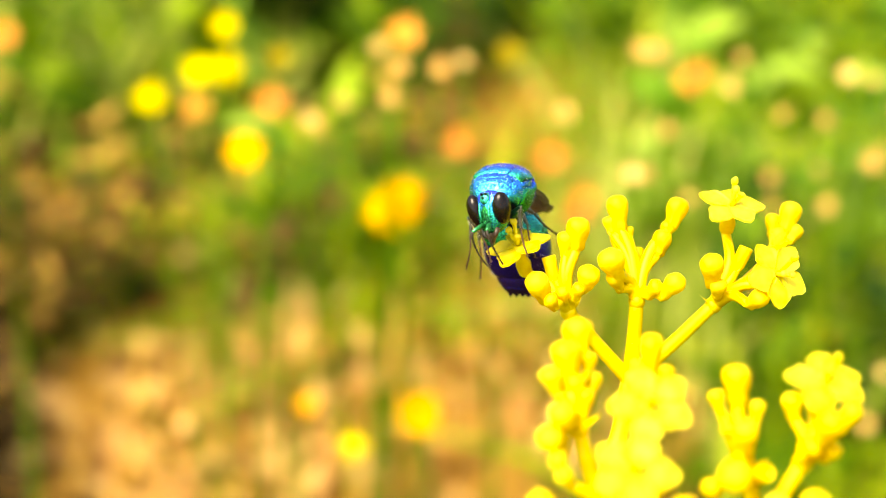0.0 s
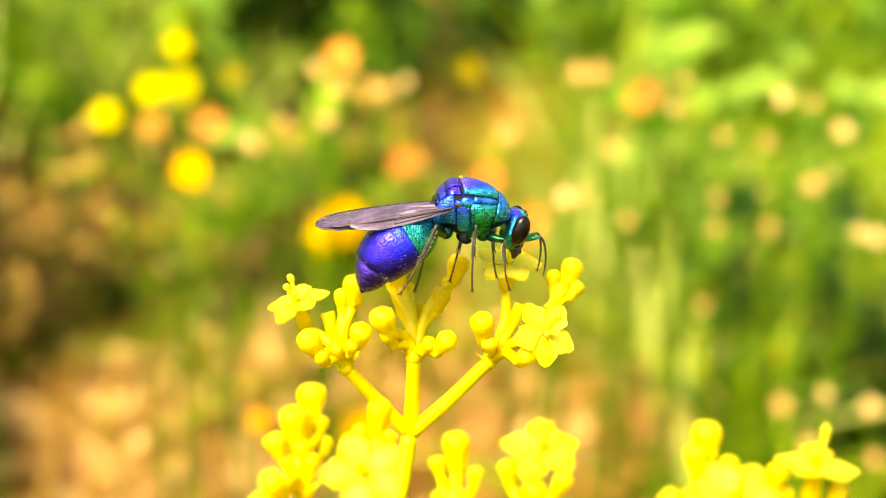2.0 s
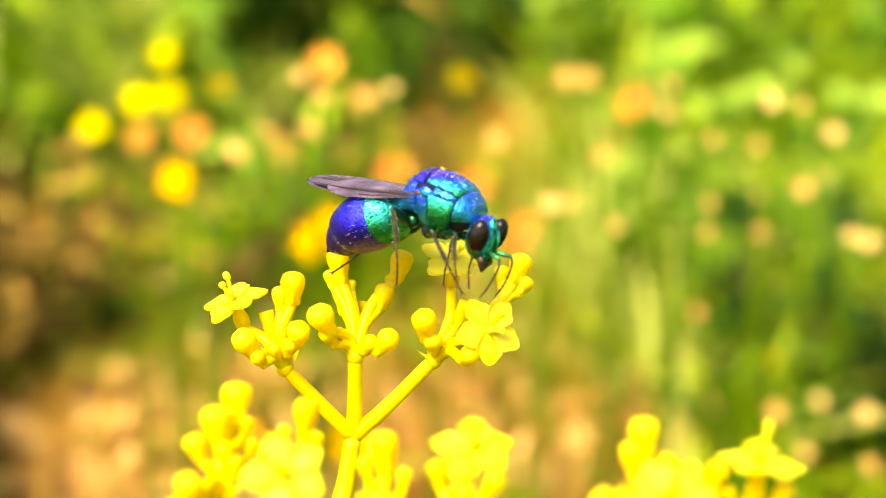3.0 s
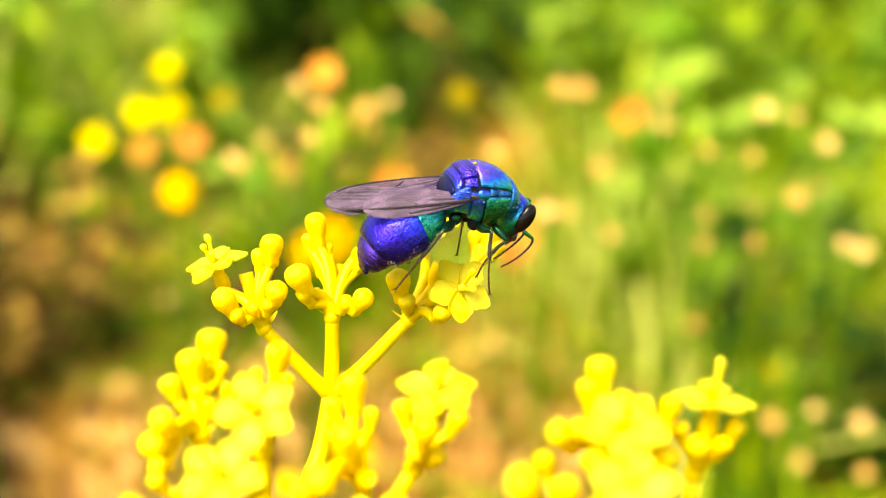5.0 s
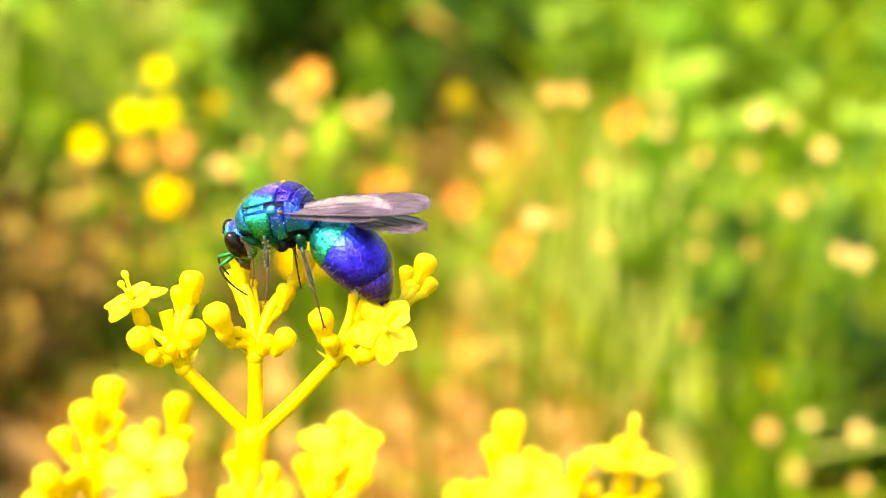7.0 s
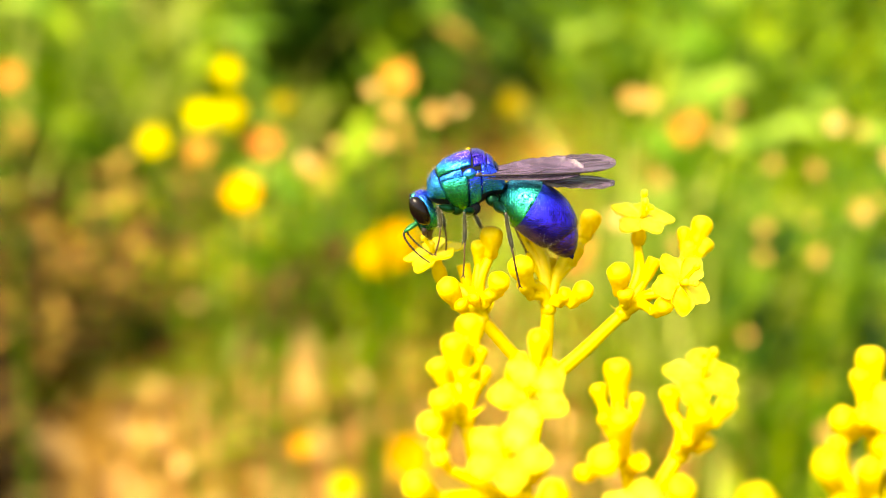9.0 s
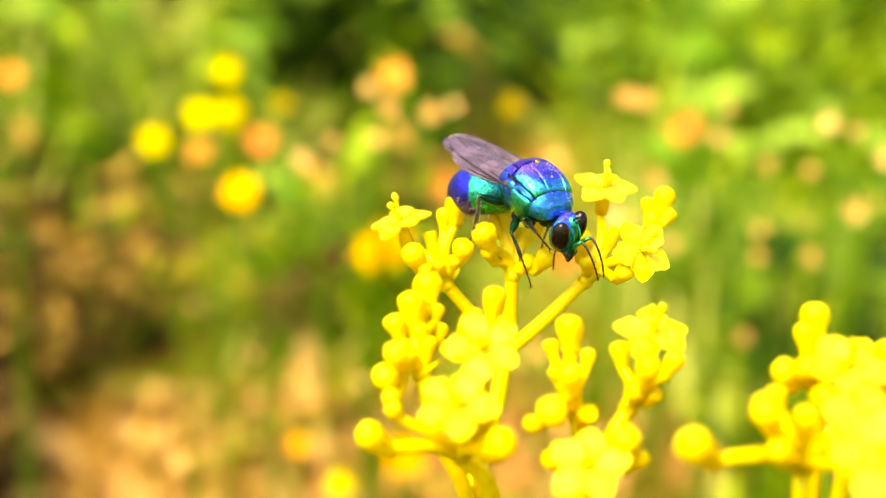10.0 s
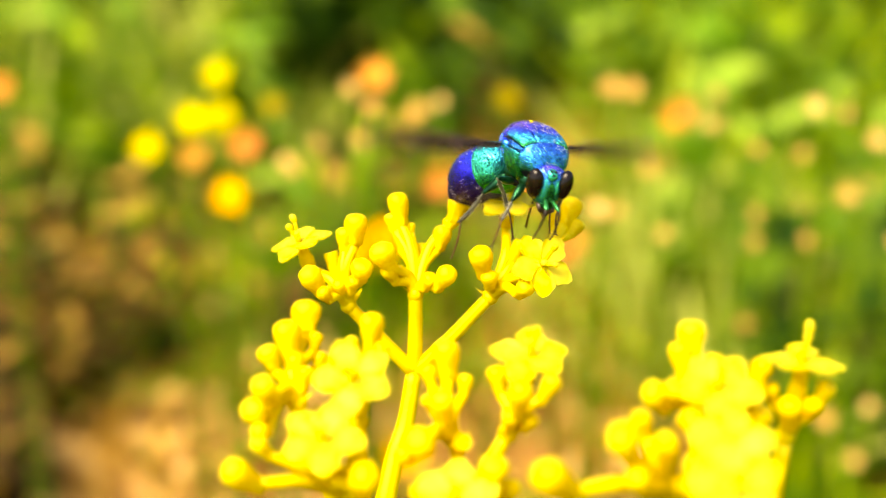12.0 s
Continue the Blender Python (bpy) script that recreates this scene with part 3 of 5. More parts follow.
def wildflowers():
    gold = head_mesh("flower_head", 7, 0.0055, 0.15, YELLOW)
    amber = head_mesh("flower_head", 8, 0.0056, 0.2, ORANGE)
    faded = head_mesh("flower_head", 6, 0.0055, 0.3, FADED)
    dry = head_mesh("seed_head", 7, 0.0021, 0.5, SEED)
    rust = head_mesh("seed_head", 7, 0.0040, 0.4, RUST)
    g = "yellow wildflowers of the meadow"
    for x, y, z, s in [(-64, 273, 236, 0.68), (-70, 266, 227, 0.76), (-65, 279, 223, 0.86), (-85, 280, 215, 0.82), (-32, 208, 158, 0.62), (86, 330, 262, 0.7)]:
        wildflower((x / 1000, y / 1000, z / 1000), gold, 0.015 * math.sin(x), "yellow daisy-like wildflower on a thin stem", "flower", g, LEAF_PALE, scale=s)
    for x, y, z, s in [(-56, 235, 219, 0.85), (-23.1, 212, 214.7, 1.0), (-20.3, 214, 216.2, 1.0), (-45, 239, 150, 0.5), (-17, 212, 164, 1.0), (-127, 300, 226, 0.5)]:
        wildflower((x / 1000, y / 1000, z / 1000), amber, 0.015 * math.sin(x), "orange-yellow wildflower on a thin stem", "flower", g, LEAF_PALE, scale=s)
    for x, y, z, s in [(-52, 281, 225, 0.6), (8, 331, 209, 0.75), (83, 249, 164, 0.6)]:
        wildflower((x / 1000, y / 1000, z / 1000), faded, 0.015 * math.sin(x), "faded dull yellow wildflower on a thin stem", "flower", g, LEAF_PALE, scale=s)
    g = "dried seed heads of the meadow"
    spots = [(-24, 204, 254), (-20, 204, 250), (-7, 224, 244), (-12, 225, 242), (-32, 208, 241), (-22, 199, 245), (-38, 201, 240), (24, 182, 236), (29, 198, 229),
             (39, 204, 221), (28, 207, 252), (34, 227, 245), (52, 225, 244), (68, 201, 249), (77, 214, 243), (85, 224, 223), (-55, 237, 176), (-46, 257, 161),
             (15, 230, 230), (40, 247, 219), (60, 218, 234), (71, 225, 230), (84, 214, 237), (85, 196, 222), (91, 204, 217), (78, 211, 226), (75, 239, 212),
             (66, 249, 206), (74, 226, 209), (62, 228, 208), (83, 199, 182), (97, 212, 171), (76, 208, 174), (90, 182, 177), (84, 210, 162), (64, 247, 178),
             (15, 266, 164), (-39, 216, 233), (55, 249, 229), (-84, 232, 158), (-77, 246, 140), (-32, 261, 156)]
    for x, y, z in spots:
        wildflower((x / 1000, y / 1000, z / 1000), dry, 0.02 * math.sin(x * 1.7), "tan dried seed head on a thin stalk", "seed head", g, GRASS, "seed_head", 0.97 + 0.25 * math.sin(x * 3))
    for x, y, z in [(-19, 206, 256), (-45, 197, 245), (10, 200, 232), (-8, 227, 224), (-7, 246, 217), (20, 240, 201), (49, 260, 228), (23, 259, 196), (48, 266, 224),
             (-74, 283, 211), (-112, 254, 240)]:
        wildflower((x / 1000, y / 1000, z / 1000), rust, 0.02 * math.sin(x * 1.7), "rusty orange withered head on a thin stalk", "seed head", g, GRASS, "seed_head", 1.0)


wildflowers()


# ---- the yellow flowering plants ----
def revolve(name, profile, n=12, mat=None, wobble=0.0):
    """A round body about z from (radius, height) pairs in units of its size."""
    verts, faces = [], []
    for i, (r, h) in enumerate(profile):
        for k in range(n):
            a_ = 2 * math.pi * k / n
            q = 1 + wobble * math.cos(5 * a_) * h
            q *= 1 + 0.07 * noise.noise((2.2 * r * math.cos(a_), 2.2 * r * math.sin(a_), 1.6 * h + len(profile) * 7))
            verts.append((0.001 * r * q * math.cos(a_), 0.001 * r * q * math.sin(a_), 0.001 * h))
    for i in range(len(profile) - 1):
        for k in range(n):
            faces.append((i * n + k, i * n + (k + 1) % n, (i + 1) * n + (k + 1) % n, (i + 1) * n + k))
    faces += [tuple(range(n - 1, -1, -1)), tuple((len(profile) - 1) * n + k for k in range(n))]
    return mesh_of(name, verts, faces, mat)


# the middle of the bud's head lies at the origin, its stalk end below it; head radius 1
BUD_SHAPES = [
    revolve("bud", [(0.34, -2.2), (0.56, -2.0), (0.68, -1.6), (0.66, -1.25), (0.76, -0.95), (0.92, -0.55), (1.03, -0.1), (1.04, 0.3), (0.94, 0.62), (0.72, 0.84), (0.42, 0.97), (0.04, 1.01)], 20, BUD, 0.07),
    revolve("bud", [(0.36, -1.9), (0.60, -1.75), (0.72, -1.4), (0.72, -1.1), (0.84, -0.8), (1.0, -0.4), (1.08, 0.0), (1.04, 0.36), (0.86, 0.68), (0.52, 0.87), (0.05, 0.92)], 20, BUD, 0.09),
    revolve("bud", [(0.32, -2.5), (0.54, -2.3), (0.66, -1.9), (0.63, -1.5), (0.72, -1.1), (0.88, -0.65), (0.97, -0.2), (1.02, 0.25), (0.92, 0.66), (0.68, 0.96), (0.36, 1.1), (0.04, 1.14)], 20, BUD, 0.06),
]
CUP_SHAPE = revolve("calyx", [(0.40, -2.4), (0.62, -2.1), (0.78, -1.5), (0.82, -0.3), (0.86, 0.7), (0.84, 1.0), (0.74, 1.04), (0.70, 0.9), (0.30, 0.7), (0.03, 0.7)], 12, BUD, 0.04)
FUNNEL = revolve("corolla_tube", [(0.22, -2.0), (0.42, -1.75), (0.46, -1.25), (0.34, -0.85), (0.36, -0.5), (0.52, -0.15), (0.66, 0.0), (0.5, -0.02), (0.3, -0.25), (0.03, -0.3)], 12, BUD)


def petal_mesh():
    verts, faces = [], []
    rows, cols = 6, 5
    for i in range(rows + 1):
        t = i / rows
        w_ = 0.20 + 0.56 * math.sin(math.pi * (0.05 + 0.70 * t))
        for j in range(cols):
            s = 2 * j / (cols - 1) - 1
            x = 0.16 + 1.84 * t - 0.62 * s * s * t ** 3
            verts.append((0.001 * x, 0.001 * w_ * s, 0.001 * (0.20 * math.sin(1.7 * t) + 0.07 * s * s * (1 - t) - 0.10 * t * t)))
    n_top = len(verts)
    verts += [(x, y, z - 0.00009) for x, y, z in verts]
    for i in range(rows):
        for j in range(cols - 1):
            k = i * cols + j
            faces.append((k, k + cols, k + cols + 1, k + 1))
            faces.append(tuple(n_top + q for q in (k, k + 1, k + cols + 1, k + cols)))
    edge = [i * cols for i in range(rows + 1)] + [rows * cols + j for j in range(1, cols)] + [i * cols + cols - 1 for i in range(rows - 1, -1, -1)] + [j for j in range(cols - 2, 0, -1)]
    for q, r in zip(edge, edge[1:] + edge[:1]):
        faces.append((q, r, n_top + r, n_top + q))
    me = mesh_of("petal", verts, faces, PETAL)
    return me


PETAL_SHAPE = petal_mesh()


def stamen_mesh():
    bm = bmesh.new()
    tube(bm, [Vector(p) * 0.001 for p in ((0, 0, 0), (0.12, 0, 0.5), (0.28, 0, 1.05), (0.40, 0, 1.5))], [0.00014, 0.00013, 0.00012, 0.00013], 8)
    bmesh.ops.create_uvsphere(bm, u_segments=8, v_segments=6, radius=0.00026, matrix=Matrix.Translation((0.00040, 0, 0.00158)) @ Matrix.Diagonal((0.85, 0.8, 1.25, 1)))
    me = bpy.data.meshes.new("stamen")
    bm.to_mesh(me)
    bm.free()
    me.materials.append(PETAL)
    me.shade_smooth()
    return me


STAMEN_SHAPE = stamen_mesh()
plant_rand = random.Random(5)


def bud(plant, node, spot, size, shape):
    size = size * 0.99
    d = Vector(spot) - Vector(node)
    d = (d.normalized() + Vector((0, 0, 0.45))).normalized()
    ob = part_of("bud" if shape is not CUP_SHAPE else "calyx", shape, BUD, plant)
    ob.matrix_basis = aim(Vector(spot) * 0.001, d, size, plant_rand.uniform(0, 6)) @ Matrix.Diagonal((plant_rand.uniform(0.92, 1.1), plant_rand.uniform(0.92, 1.1), plant_rand.uniform(0.9, 1.06), 1))
    reach = (1.8 if shape is not CUP_SHAPE else 2.2) * size
    return Vector(spot) - d * reach


def open_flower(plant, spot, base, size=1.12):
    d = (Vector(spot) - Vector(base)).normalized()
    fl = part_of("flower", FUNNEL, BUD, plant, "open five-petalled pale yellow flower")
    fl.matrix_basis = aim(Vector(spot) * 0.001, d, size, plant_rand.uniform(0, 6))
    for i in range(5):
        p = part_of("petal", PETAL_SHAPE, PETAL, fl)
        p.matrix_basis = pose(0, 0, 0, 0, plant_rand.uniform(-12, 10), i * 72 + plant_rand.uniform(-6, 6))
    for i in range(3):
        s = part_of("stamen", STAMEN_SHAPE, PETAL, fl)
        s.matrix_basis = pose(0, 0, 0, 0, plant_rand.uniform(-14, 10), 40 + i * 120 + plant_rand.uniform(-25, 25)) @ Matrix.Diagonal((1, 1, (1.0, 0.72, 0.5)[i] * plant_rand.uniform(0.9, 1.1), 1))
    return Vector(spot) - d * 1.9 * size


def stalk(bm, a_, b_, r0, r1, axis):
    """A short stalk that leaves the cluster's axis before it bends out to its bud."""
    a_, b_ = Vector(a_), Vector(b_)
    mid = a_ + 0.34 * (b_ - a_) + 0.26 * axis * (b_ - a_).length
    pts = curve_pts([a_, mid, b_], 4)
    tube(bm, [p * 0.001 for p in pts], [0.001 * (r0 + (r1 - r0) * i / (len(pts) - 1)) for i in range(len(pts))], 9)


def hairs_on(plant, lines, count):
    """Short fine hairs that stand off the stalks."""
    verts, faces = [], []
    r = random.Random(3)
    for _ in range(count):
        a_, b_, rad = lines[r.randrange(len(lines))]
        a_, b_ = Vector(a_), Vector(b_)
        d = (b_ - a_).normalized()
        s = d.orthogonal().normalized()
        s.rotate(Matrix.Rotation(r.uniform(0, 6.28), 3, d))
        p = a_.lerp(b_, r.random()) + s * rad * 0.9
        tip = p + s * r.uniform(0.12, 0.26) + d * r.uniform(-0.05, 0.12)
        w_ = d.cross(s) * 0.016
        k = len(verts)
        verts += [(p + w_) * 0.001, (p - w_) * 0.001, tip * 0.001]
        faces.append((k, k + 1, k + 2))
    part_of("stalk_hairs", mesh_of("stalk_hairs", verts, faces, HAIR, False), HAIR, plant, "short pale hairs", False, "stuff")


def cyme(plant, node, buds, cups=(), stars=()):
    """One small cluster: short stalks that spread from a node to its buds, spent calyces and open flowers."""
    node = Vector(node)
    bm = bmesh.new()
    ends = []
    for i, (x, y, z, s) in enumerate(buds):
        shape = BUD_SHAPES[(i * 2 + int(abs(x) * 10)) % 3]
        ends.append((bud(plant, node, (x, y, z), s, shape), s))
    for x, y, z, s in cups:
        ends.append((bud(plant, node, (x, y, z), s, CUP_SHAPE), s))
    for spot, base in stars:
        ends.append((open_flower(plant, spot, base), 0.6))
    axis = (sum((e_ for e_, s in ends), Vector()) / len(ends) - node).normalized()
    for end, s in ends:
        stalk(bm, node, end, 0.40, 0.17 + 0.22 * s, axis)
        for k in range(2):
            d = (end - node).normalized()
            side = d.orthogonal().normalized()
            side.rotate(Matrix.Rotation(2.2 * k + end.x * 5, 3, d))
            tip = aim((end - d * 0.15 + side * 0.22 * s) * 0.001, d + side * 0.5)
            bmesh.ops.create_uvsphere(bm, u_segments=7, v_segments=5, radius=0.00042 * (0.5 + 0.6 * s), matrix=tip @ Matrix.Diagonal((0.55, 0.42, 1.25, 1)))
    bmesh.ops.create_uvsphere(bm, u_segments=10, v_segments=8, radius=0.00056, matrix=Matrix.Translation(node * 0.001))
    part("cluster_stalk", bm, STEM, plant)
    bm = bmesh.new()
    for k in range(2):
        vs, fs = leaf_verts(0.0014, 0.0006, -0.3, 4)
        m = Matrix.Translation(node * 0.001) @ pose(0, 0, 0, 0, -25, 200 + 150 * k + node.x * 40)
        q = [bm.verts.new(m @ v) for v in vs]
        for f in fs:
            bm.faces.new([q[i] for i in f])
    part("bract", bm, STEM, plant)


def branch(plant, pts, r0, r1):
    bm = bmesh.new()
    line = curve_pts(pts, 5)
    tube(bm, [p * 0.001 for p in line], [0.00108 * (r0 + (r1 - r0) * i / (len(line) - 1)) for i in range(len(line))], 12)
    return part("branch", bm, STEM, plant)


def main_plant():
    """Flowering head on which the wasp walks. Places in millimetres from the fork, which stands 300 mm over the ground."""
    plant = tagged(new("flowering_plant"), "yellow flowering plant with round buds and small open flowers", "plant", "yellow flowering plants")
    plant.location = (0, 0, 0.3)
    cyme(plant, (-4.1, 0.3, 4.9),
         [(-6.2, -1.3, 7.7, 0.72), (-5.4, -1.8, 6.8, 0.45), (-3.0, -0.6, 8.0, 0.65), (-3.6, -0.6, 7.0, 0.42), (-3.5, 2.2, 9.9, 0.74), (-4.3, 2.0, 9.2, 0.52), (-4.6, -0.5, 6.7, 0.45)],
         [(-5.2, 2.1, 7.4, 0.5)], [((-7.3, 2.3, 8.7), (-6.95, 2.35, 7.4))])
    cyme(plant, (0.3, 0.8, 5.4),
         [(-0.8, 4.3, 10.4, 0.72), (-1.3, 4.0, 9.5, 0.42), (-0.7, 3.8, 8.4, 0.62), (0.0, 4.0, 8.9, 0.3), (-1.6, -0.4, 8.9, 0.75), (-1.3, -0.1, 7.5, 0.52), (-0.6, 0.5, 7.3, 0.32),
          (3.2, 5.0, 10.0, 0.72), (2.1, 3.5, 8.5, 0.6), (2.5, 4.5, 8.9, 0.38), (2.4, -0.5, 7.3, 0.7), (1.3, 0.0, 6.8, 0.48)],
         [(0.6, 3.9, 7.1, 0.5)])
    cyme(plant, (5.2, 0.6, 5.2), [(4.7, -0.4, 8.5, 0.72), (5.2, -0.5, 7.1, 0.5), (7.5, -2.0, 7.1, 0.6)],
         [(7.1, 2.0, 8.1, 0.5)], [((6.5, 3.9, 10.7), (6.4, 4.1, 9.5)), ((8.6, -1.4, 8.4), (8.0, -0.4, 7.4))])
    cyme(plant, (9.3, 3.5, 7.4), [(10.8, 5.8, 9.3, 0.7), (9.6, 5.5, 8.8, 0.45), (11.1, 5.2, 8.2, 0.48), (9.9, 5.0, 8.0, 0.55)])
    branch(plant, [(0, 0, 0), (-2.2, 0.2, 2.6), (-4.1, 0.3, 4.9)], 0.45, 0.40)
    branch(plant, [(0, 0, 0), (0.2, 0.4, 2.6), (0.3, 0.8, 5.4)], 0.48, 0.42)
    branch(plant, [(0, 0, 0), (2.6, 0.2, 2.5), (5.2, 0.6, 5.2), (7.2, 1.5, 6.3)], 0.48, 0.36)
    branch(plant, [(6.8, 1.2, 6.1), (8.2, 2.6, 6.6), (9.3, 3.5, 7.4)], 0.34, 0.3)
    # clusters that stand nearer, on side branches
    cyme(plant, (-5.1, -18.5, 8.2),
         [(-4.9, -13.8, 11.4, 0.75), (-5.7, -16.0, 11.2, 0.72), (-6.6, -17.5, 10.8, 0.55), (-4.3, -15.0, 10.4, 0.38), (-4.1, -15.5, 9.4, 0.42), (-5.3, -17.0, 9.9, 0.6), (-4.7, -17.5, 9.5, 0.45),
          (-6.3, -21.3, 10.8, 0.7), (-6.9, -21.7, 9.7, 0.68), (-6.5, -22.5, 8.9, 0.48)])
    cyme(plant, (-1.8, -18.5, 7.2), [(-1.1, -15.4, 11.3, 0.7), (-2.1, -17.0, 11.0, 0.4), (-0.5, -17.0, 10.7, 0.4)], (), [((-1.8, -20.4, 10.8), (-1.7, -19.4, 9.4))])
    cyme(plant, (-2.7, -22.0, 5.0), [(-7.4, -24.9, 7.9, 0.75), (-6.3, -24.0, 9.0, 0.45), (-0.8, -26.6, 8.6, 0.75), (-1.5, -23.5, 8.2, 0.5)], (), [((-3.0, -24.7, 9.7), (-2.9, -23.9, 8.2))])
    cyme(plant, (3.4, -20.5, 7.0),
         [(3.0, -17.8, 10.8, 0.74), (2.0, -18.0, 9.8, 0.42), (4.0, -18.8, 9.6, 0.4), (2.9, -21.4, 9.8, 0.65), (2.1, -21.0, 9.7, 0.35), (1.8, -24.9, 9.6, 0.7), (0.9, -24.0, 8.3, 0.45)], [(3.8, -22.0, 7.7, 0.55)])
    cyme(plant, (6.2, -20.5, 7.4), [(5.7, -19.0, 10.1, 0.52), (6.9, -22.0, 10.6, 0.66), (8.5, -20.0, 10.0, 0.52), (6.4, -21.4, 8.9, 0.52), (7.4, -21.4, 8.7, 0.45)], (), [((7.5, -18.4, 10.9), (7.3, -18.1, 9.7))])
    cyme(plant, (4.2, -24.0, 5.0), [(5.5, -26.0, 8.7, 0.7), (6.3, -25.5, 7.2, 0.5), (1.8, -26.0, 7.4, 0.5)], (), [((3.6, -27.0, 7.6), (3.7, -26.2, 6.2))])
    low = (-2.5, -10.0, -22.0)
    branch(plant, [(0, 0, 0), (-0.6, -1.5, -3.0), (-1.5, -3.2, -5.4), (-2.2, -5.5, -9.5), low], 0.5, 0.75)
    branch(plant, [(-5.1, -18.5, 8.2), (-4.2, -19.5, 5.0), (-2.0, -18.5, -2.0), low], 0.36, 0.5)
    branch(plant, [(-1.8, -18.5, 7.2), (-1.8, -19.0, 3.0), (-1.6, -17.5, -4.0), low], 0.36, 0.5)
    branch(plant, [(-2.7, -22.0, 5.0), (-1.2, -21.2, 2.4), (-0.8, -18.0, -6.0), low], 0.45, 0.5)
    branch(plant, [(3.4, -20.5, 7.0), (3.6, -21.0, 4.0), (1.8, -18.5, -5.0), low], 0.34, 0.5)
    branch(plant, [(6.2, -20.5, 7.4), (4.4, -21.3, 4.2), (2.2, -18.5, -5.0), low], 0.36, 0.5)
    branch(plant, [(4.2, -24.0, 5.0), (3.4, -22.5, 1.0), (1.5, -18.0, -7.0), low], 0.36, 0.5)
    bm = bmesh.new()
    tube(bm, [p * 0.001 for p in curve_pts([low, (-3.0, -8.0, -120.0), (-1.0, 4.0, -305.0)], 8)], [0.0009 + 0.00005 * i for i in range(17)], 12)
    part("stem", bm, STEM, plant)
    hairs_on(plant, [((0, 0, 0), (-4.1, 0.3, 4.9), 0.42), ((0, 0, 0), (0.3, 0.8, 5.4), 0.45), ((0, 0, 0), (5.2, 0.6, 5.2), 0.44), ((0, 0, 0), (-1.5, -3.2, -5.4), 0.52)], 420)


def near_plant():
    """A second head that stands nearer the camera."""
    plant = tagged(new("flowering_plant"), "yellow flowering plant crowded with buds and open flowers", "plant", "yellow flowering plants")
    plant.location = (0, 0, 0.3)
    cyme(plant, (15.7, -23.0, 9.6), [(15.7, -20.0, 12.9, 0.76), (15.0, -21.3, 12.4, 0.56), (16.8, -21.0, 11.8, 0.44), (13.4, -24.6, 11.9, 0.64), (14.3, -25.0, 12.4, 0.5), (16.1, -22.0, 11.5, 0.5)])
    cyme(plant, (17.2, -24.0, 9.0), [(19.0, -22.0, 11.9, 0.5), (18.4, -23.0, 11.2, 0.62), (18.5, -25.0, 10.8, 0.6), (14.9, -27.0, 11.8, 0.6)], (),
         [((16.4, -25.0, 12.4), (16.5, -24.4, 10.9)), ((16.5, -28.5, 11.2), (16.6, -27.4, 10.0))])
    cyme(plant, (20.4, -22.0, 8.0), [(22.5, -21.0, 10.0, 0.5), (20.4, -22.5, 9.8, 0.6), (19.5, -22.0, 10.6, 0.45), (21.6, -22.5, 9.9, 0.45)], (), [((21.3, -20.8, 11.5), (21.1, -21.0, 10.2))])
    cyme(plant, (14.0, -28.0, 8.4), [(11.4, -30.6, 13.0, 0.78), (8.1, -31.5, 11.6, 0.9), (12.5, -27.5, 12.2, 0.5), (13.4, -30.0, 12.3, 0.62), (14.7, -30.5, 11.4, 0.6), (12.1, -31.0, 11.1, 0.6)], (), [((16.1, -32.8, 11.8), (16.1, -31.6, 10.6))])
    low = (16.5, -24.0, -22.0)
    for top in ((15.7, -23.0, 9.6), (17.2, -24.0, 9.0), (20.4, -22.0, 8.0), (14.0, -28.0, 8.4)):
        t = Vector(top)
        branch(plant, [top, t.lerp(Vector(low), 0.35) + Vector((0, 0, -1.5)), low], 0.38, 0.5)
    bm = bmesh.new()
    tube(bm, [p * 0.001 for p in curve_pts([low, (17.5, -22.0, -120.0), (20.0, -14.0, -305.0)], 8)], [0.0009 + 0.00005 * i for i in range(17)], 12)
    part("stem", bm, STEM, plant)


main_plant()
near_plant()


# ---- the cuckoo wasp ----
NECK, WAIST = (2.75, 0, 0.25), (-1.6, 0, -1.25)      # millimetres in the wasp's space: x ahead, z up


def mm(*v):
    return Vector(v) * 0.001


def shell(name, parent, secs, mat, label="", n=36, power=2.2, offset=(0, 0, 0), steps=4):
    bm = bmesh.new()
    secs = [(s[0] - offset[0], s[1] - offset[2], *s[2:]) for s in secs]
    loft(bm, smooth_secs(secs, steps), n, power)
    return part(name, bm, mat, parent, label)


def fuzz(name, parent, spots, length, mat, label, spread=0.4):
    """Fine hairs: (place, direction) pairs in millimetres."""
    verts, faces = [], []
    r = random.Random(len(spots))
    for p, d in spots:
        d = (Vector(d).normalized() + spread * Vector((r.uniform(-1, 1), r.uniform(-1, 1), r.uniform(-1, 1)))).normalized()
        s = d.orthogonal().normalized() * 0.0065
        tip = Vector(p) + d * length * r.uniform(0.5, 1.2)
        k = len(verts)
        verts += [(Vector(p) + s) * 0.001, (Vector(p) - s) * 0.001, tip * 0.001]
        faces.append((k, k + 1, k + 2))
    part_of(name, mesh_of(name, verts, faces, mat, False), mat, parent, label, False, "stuff")


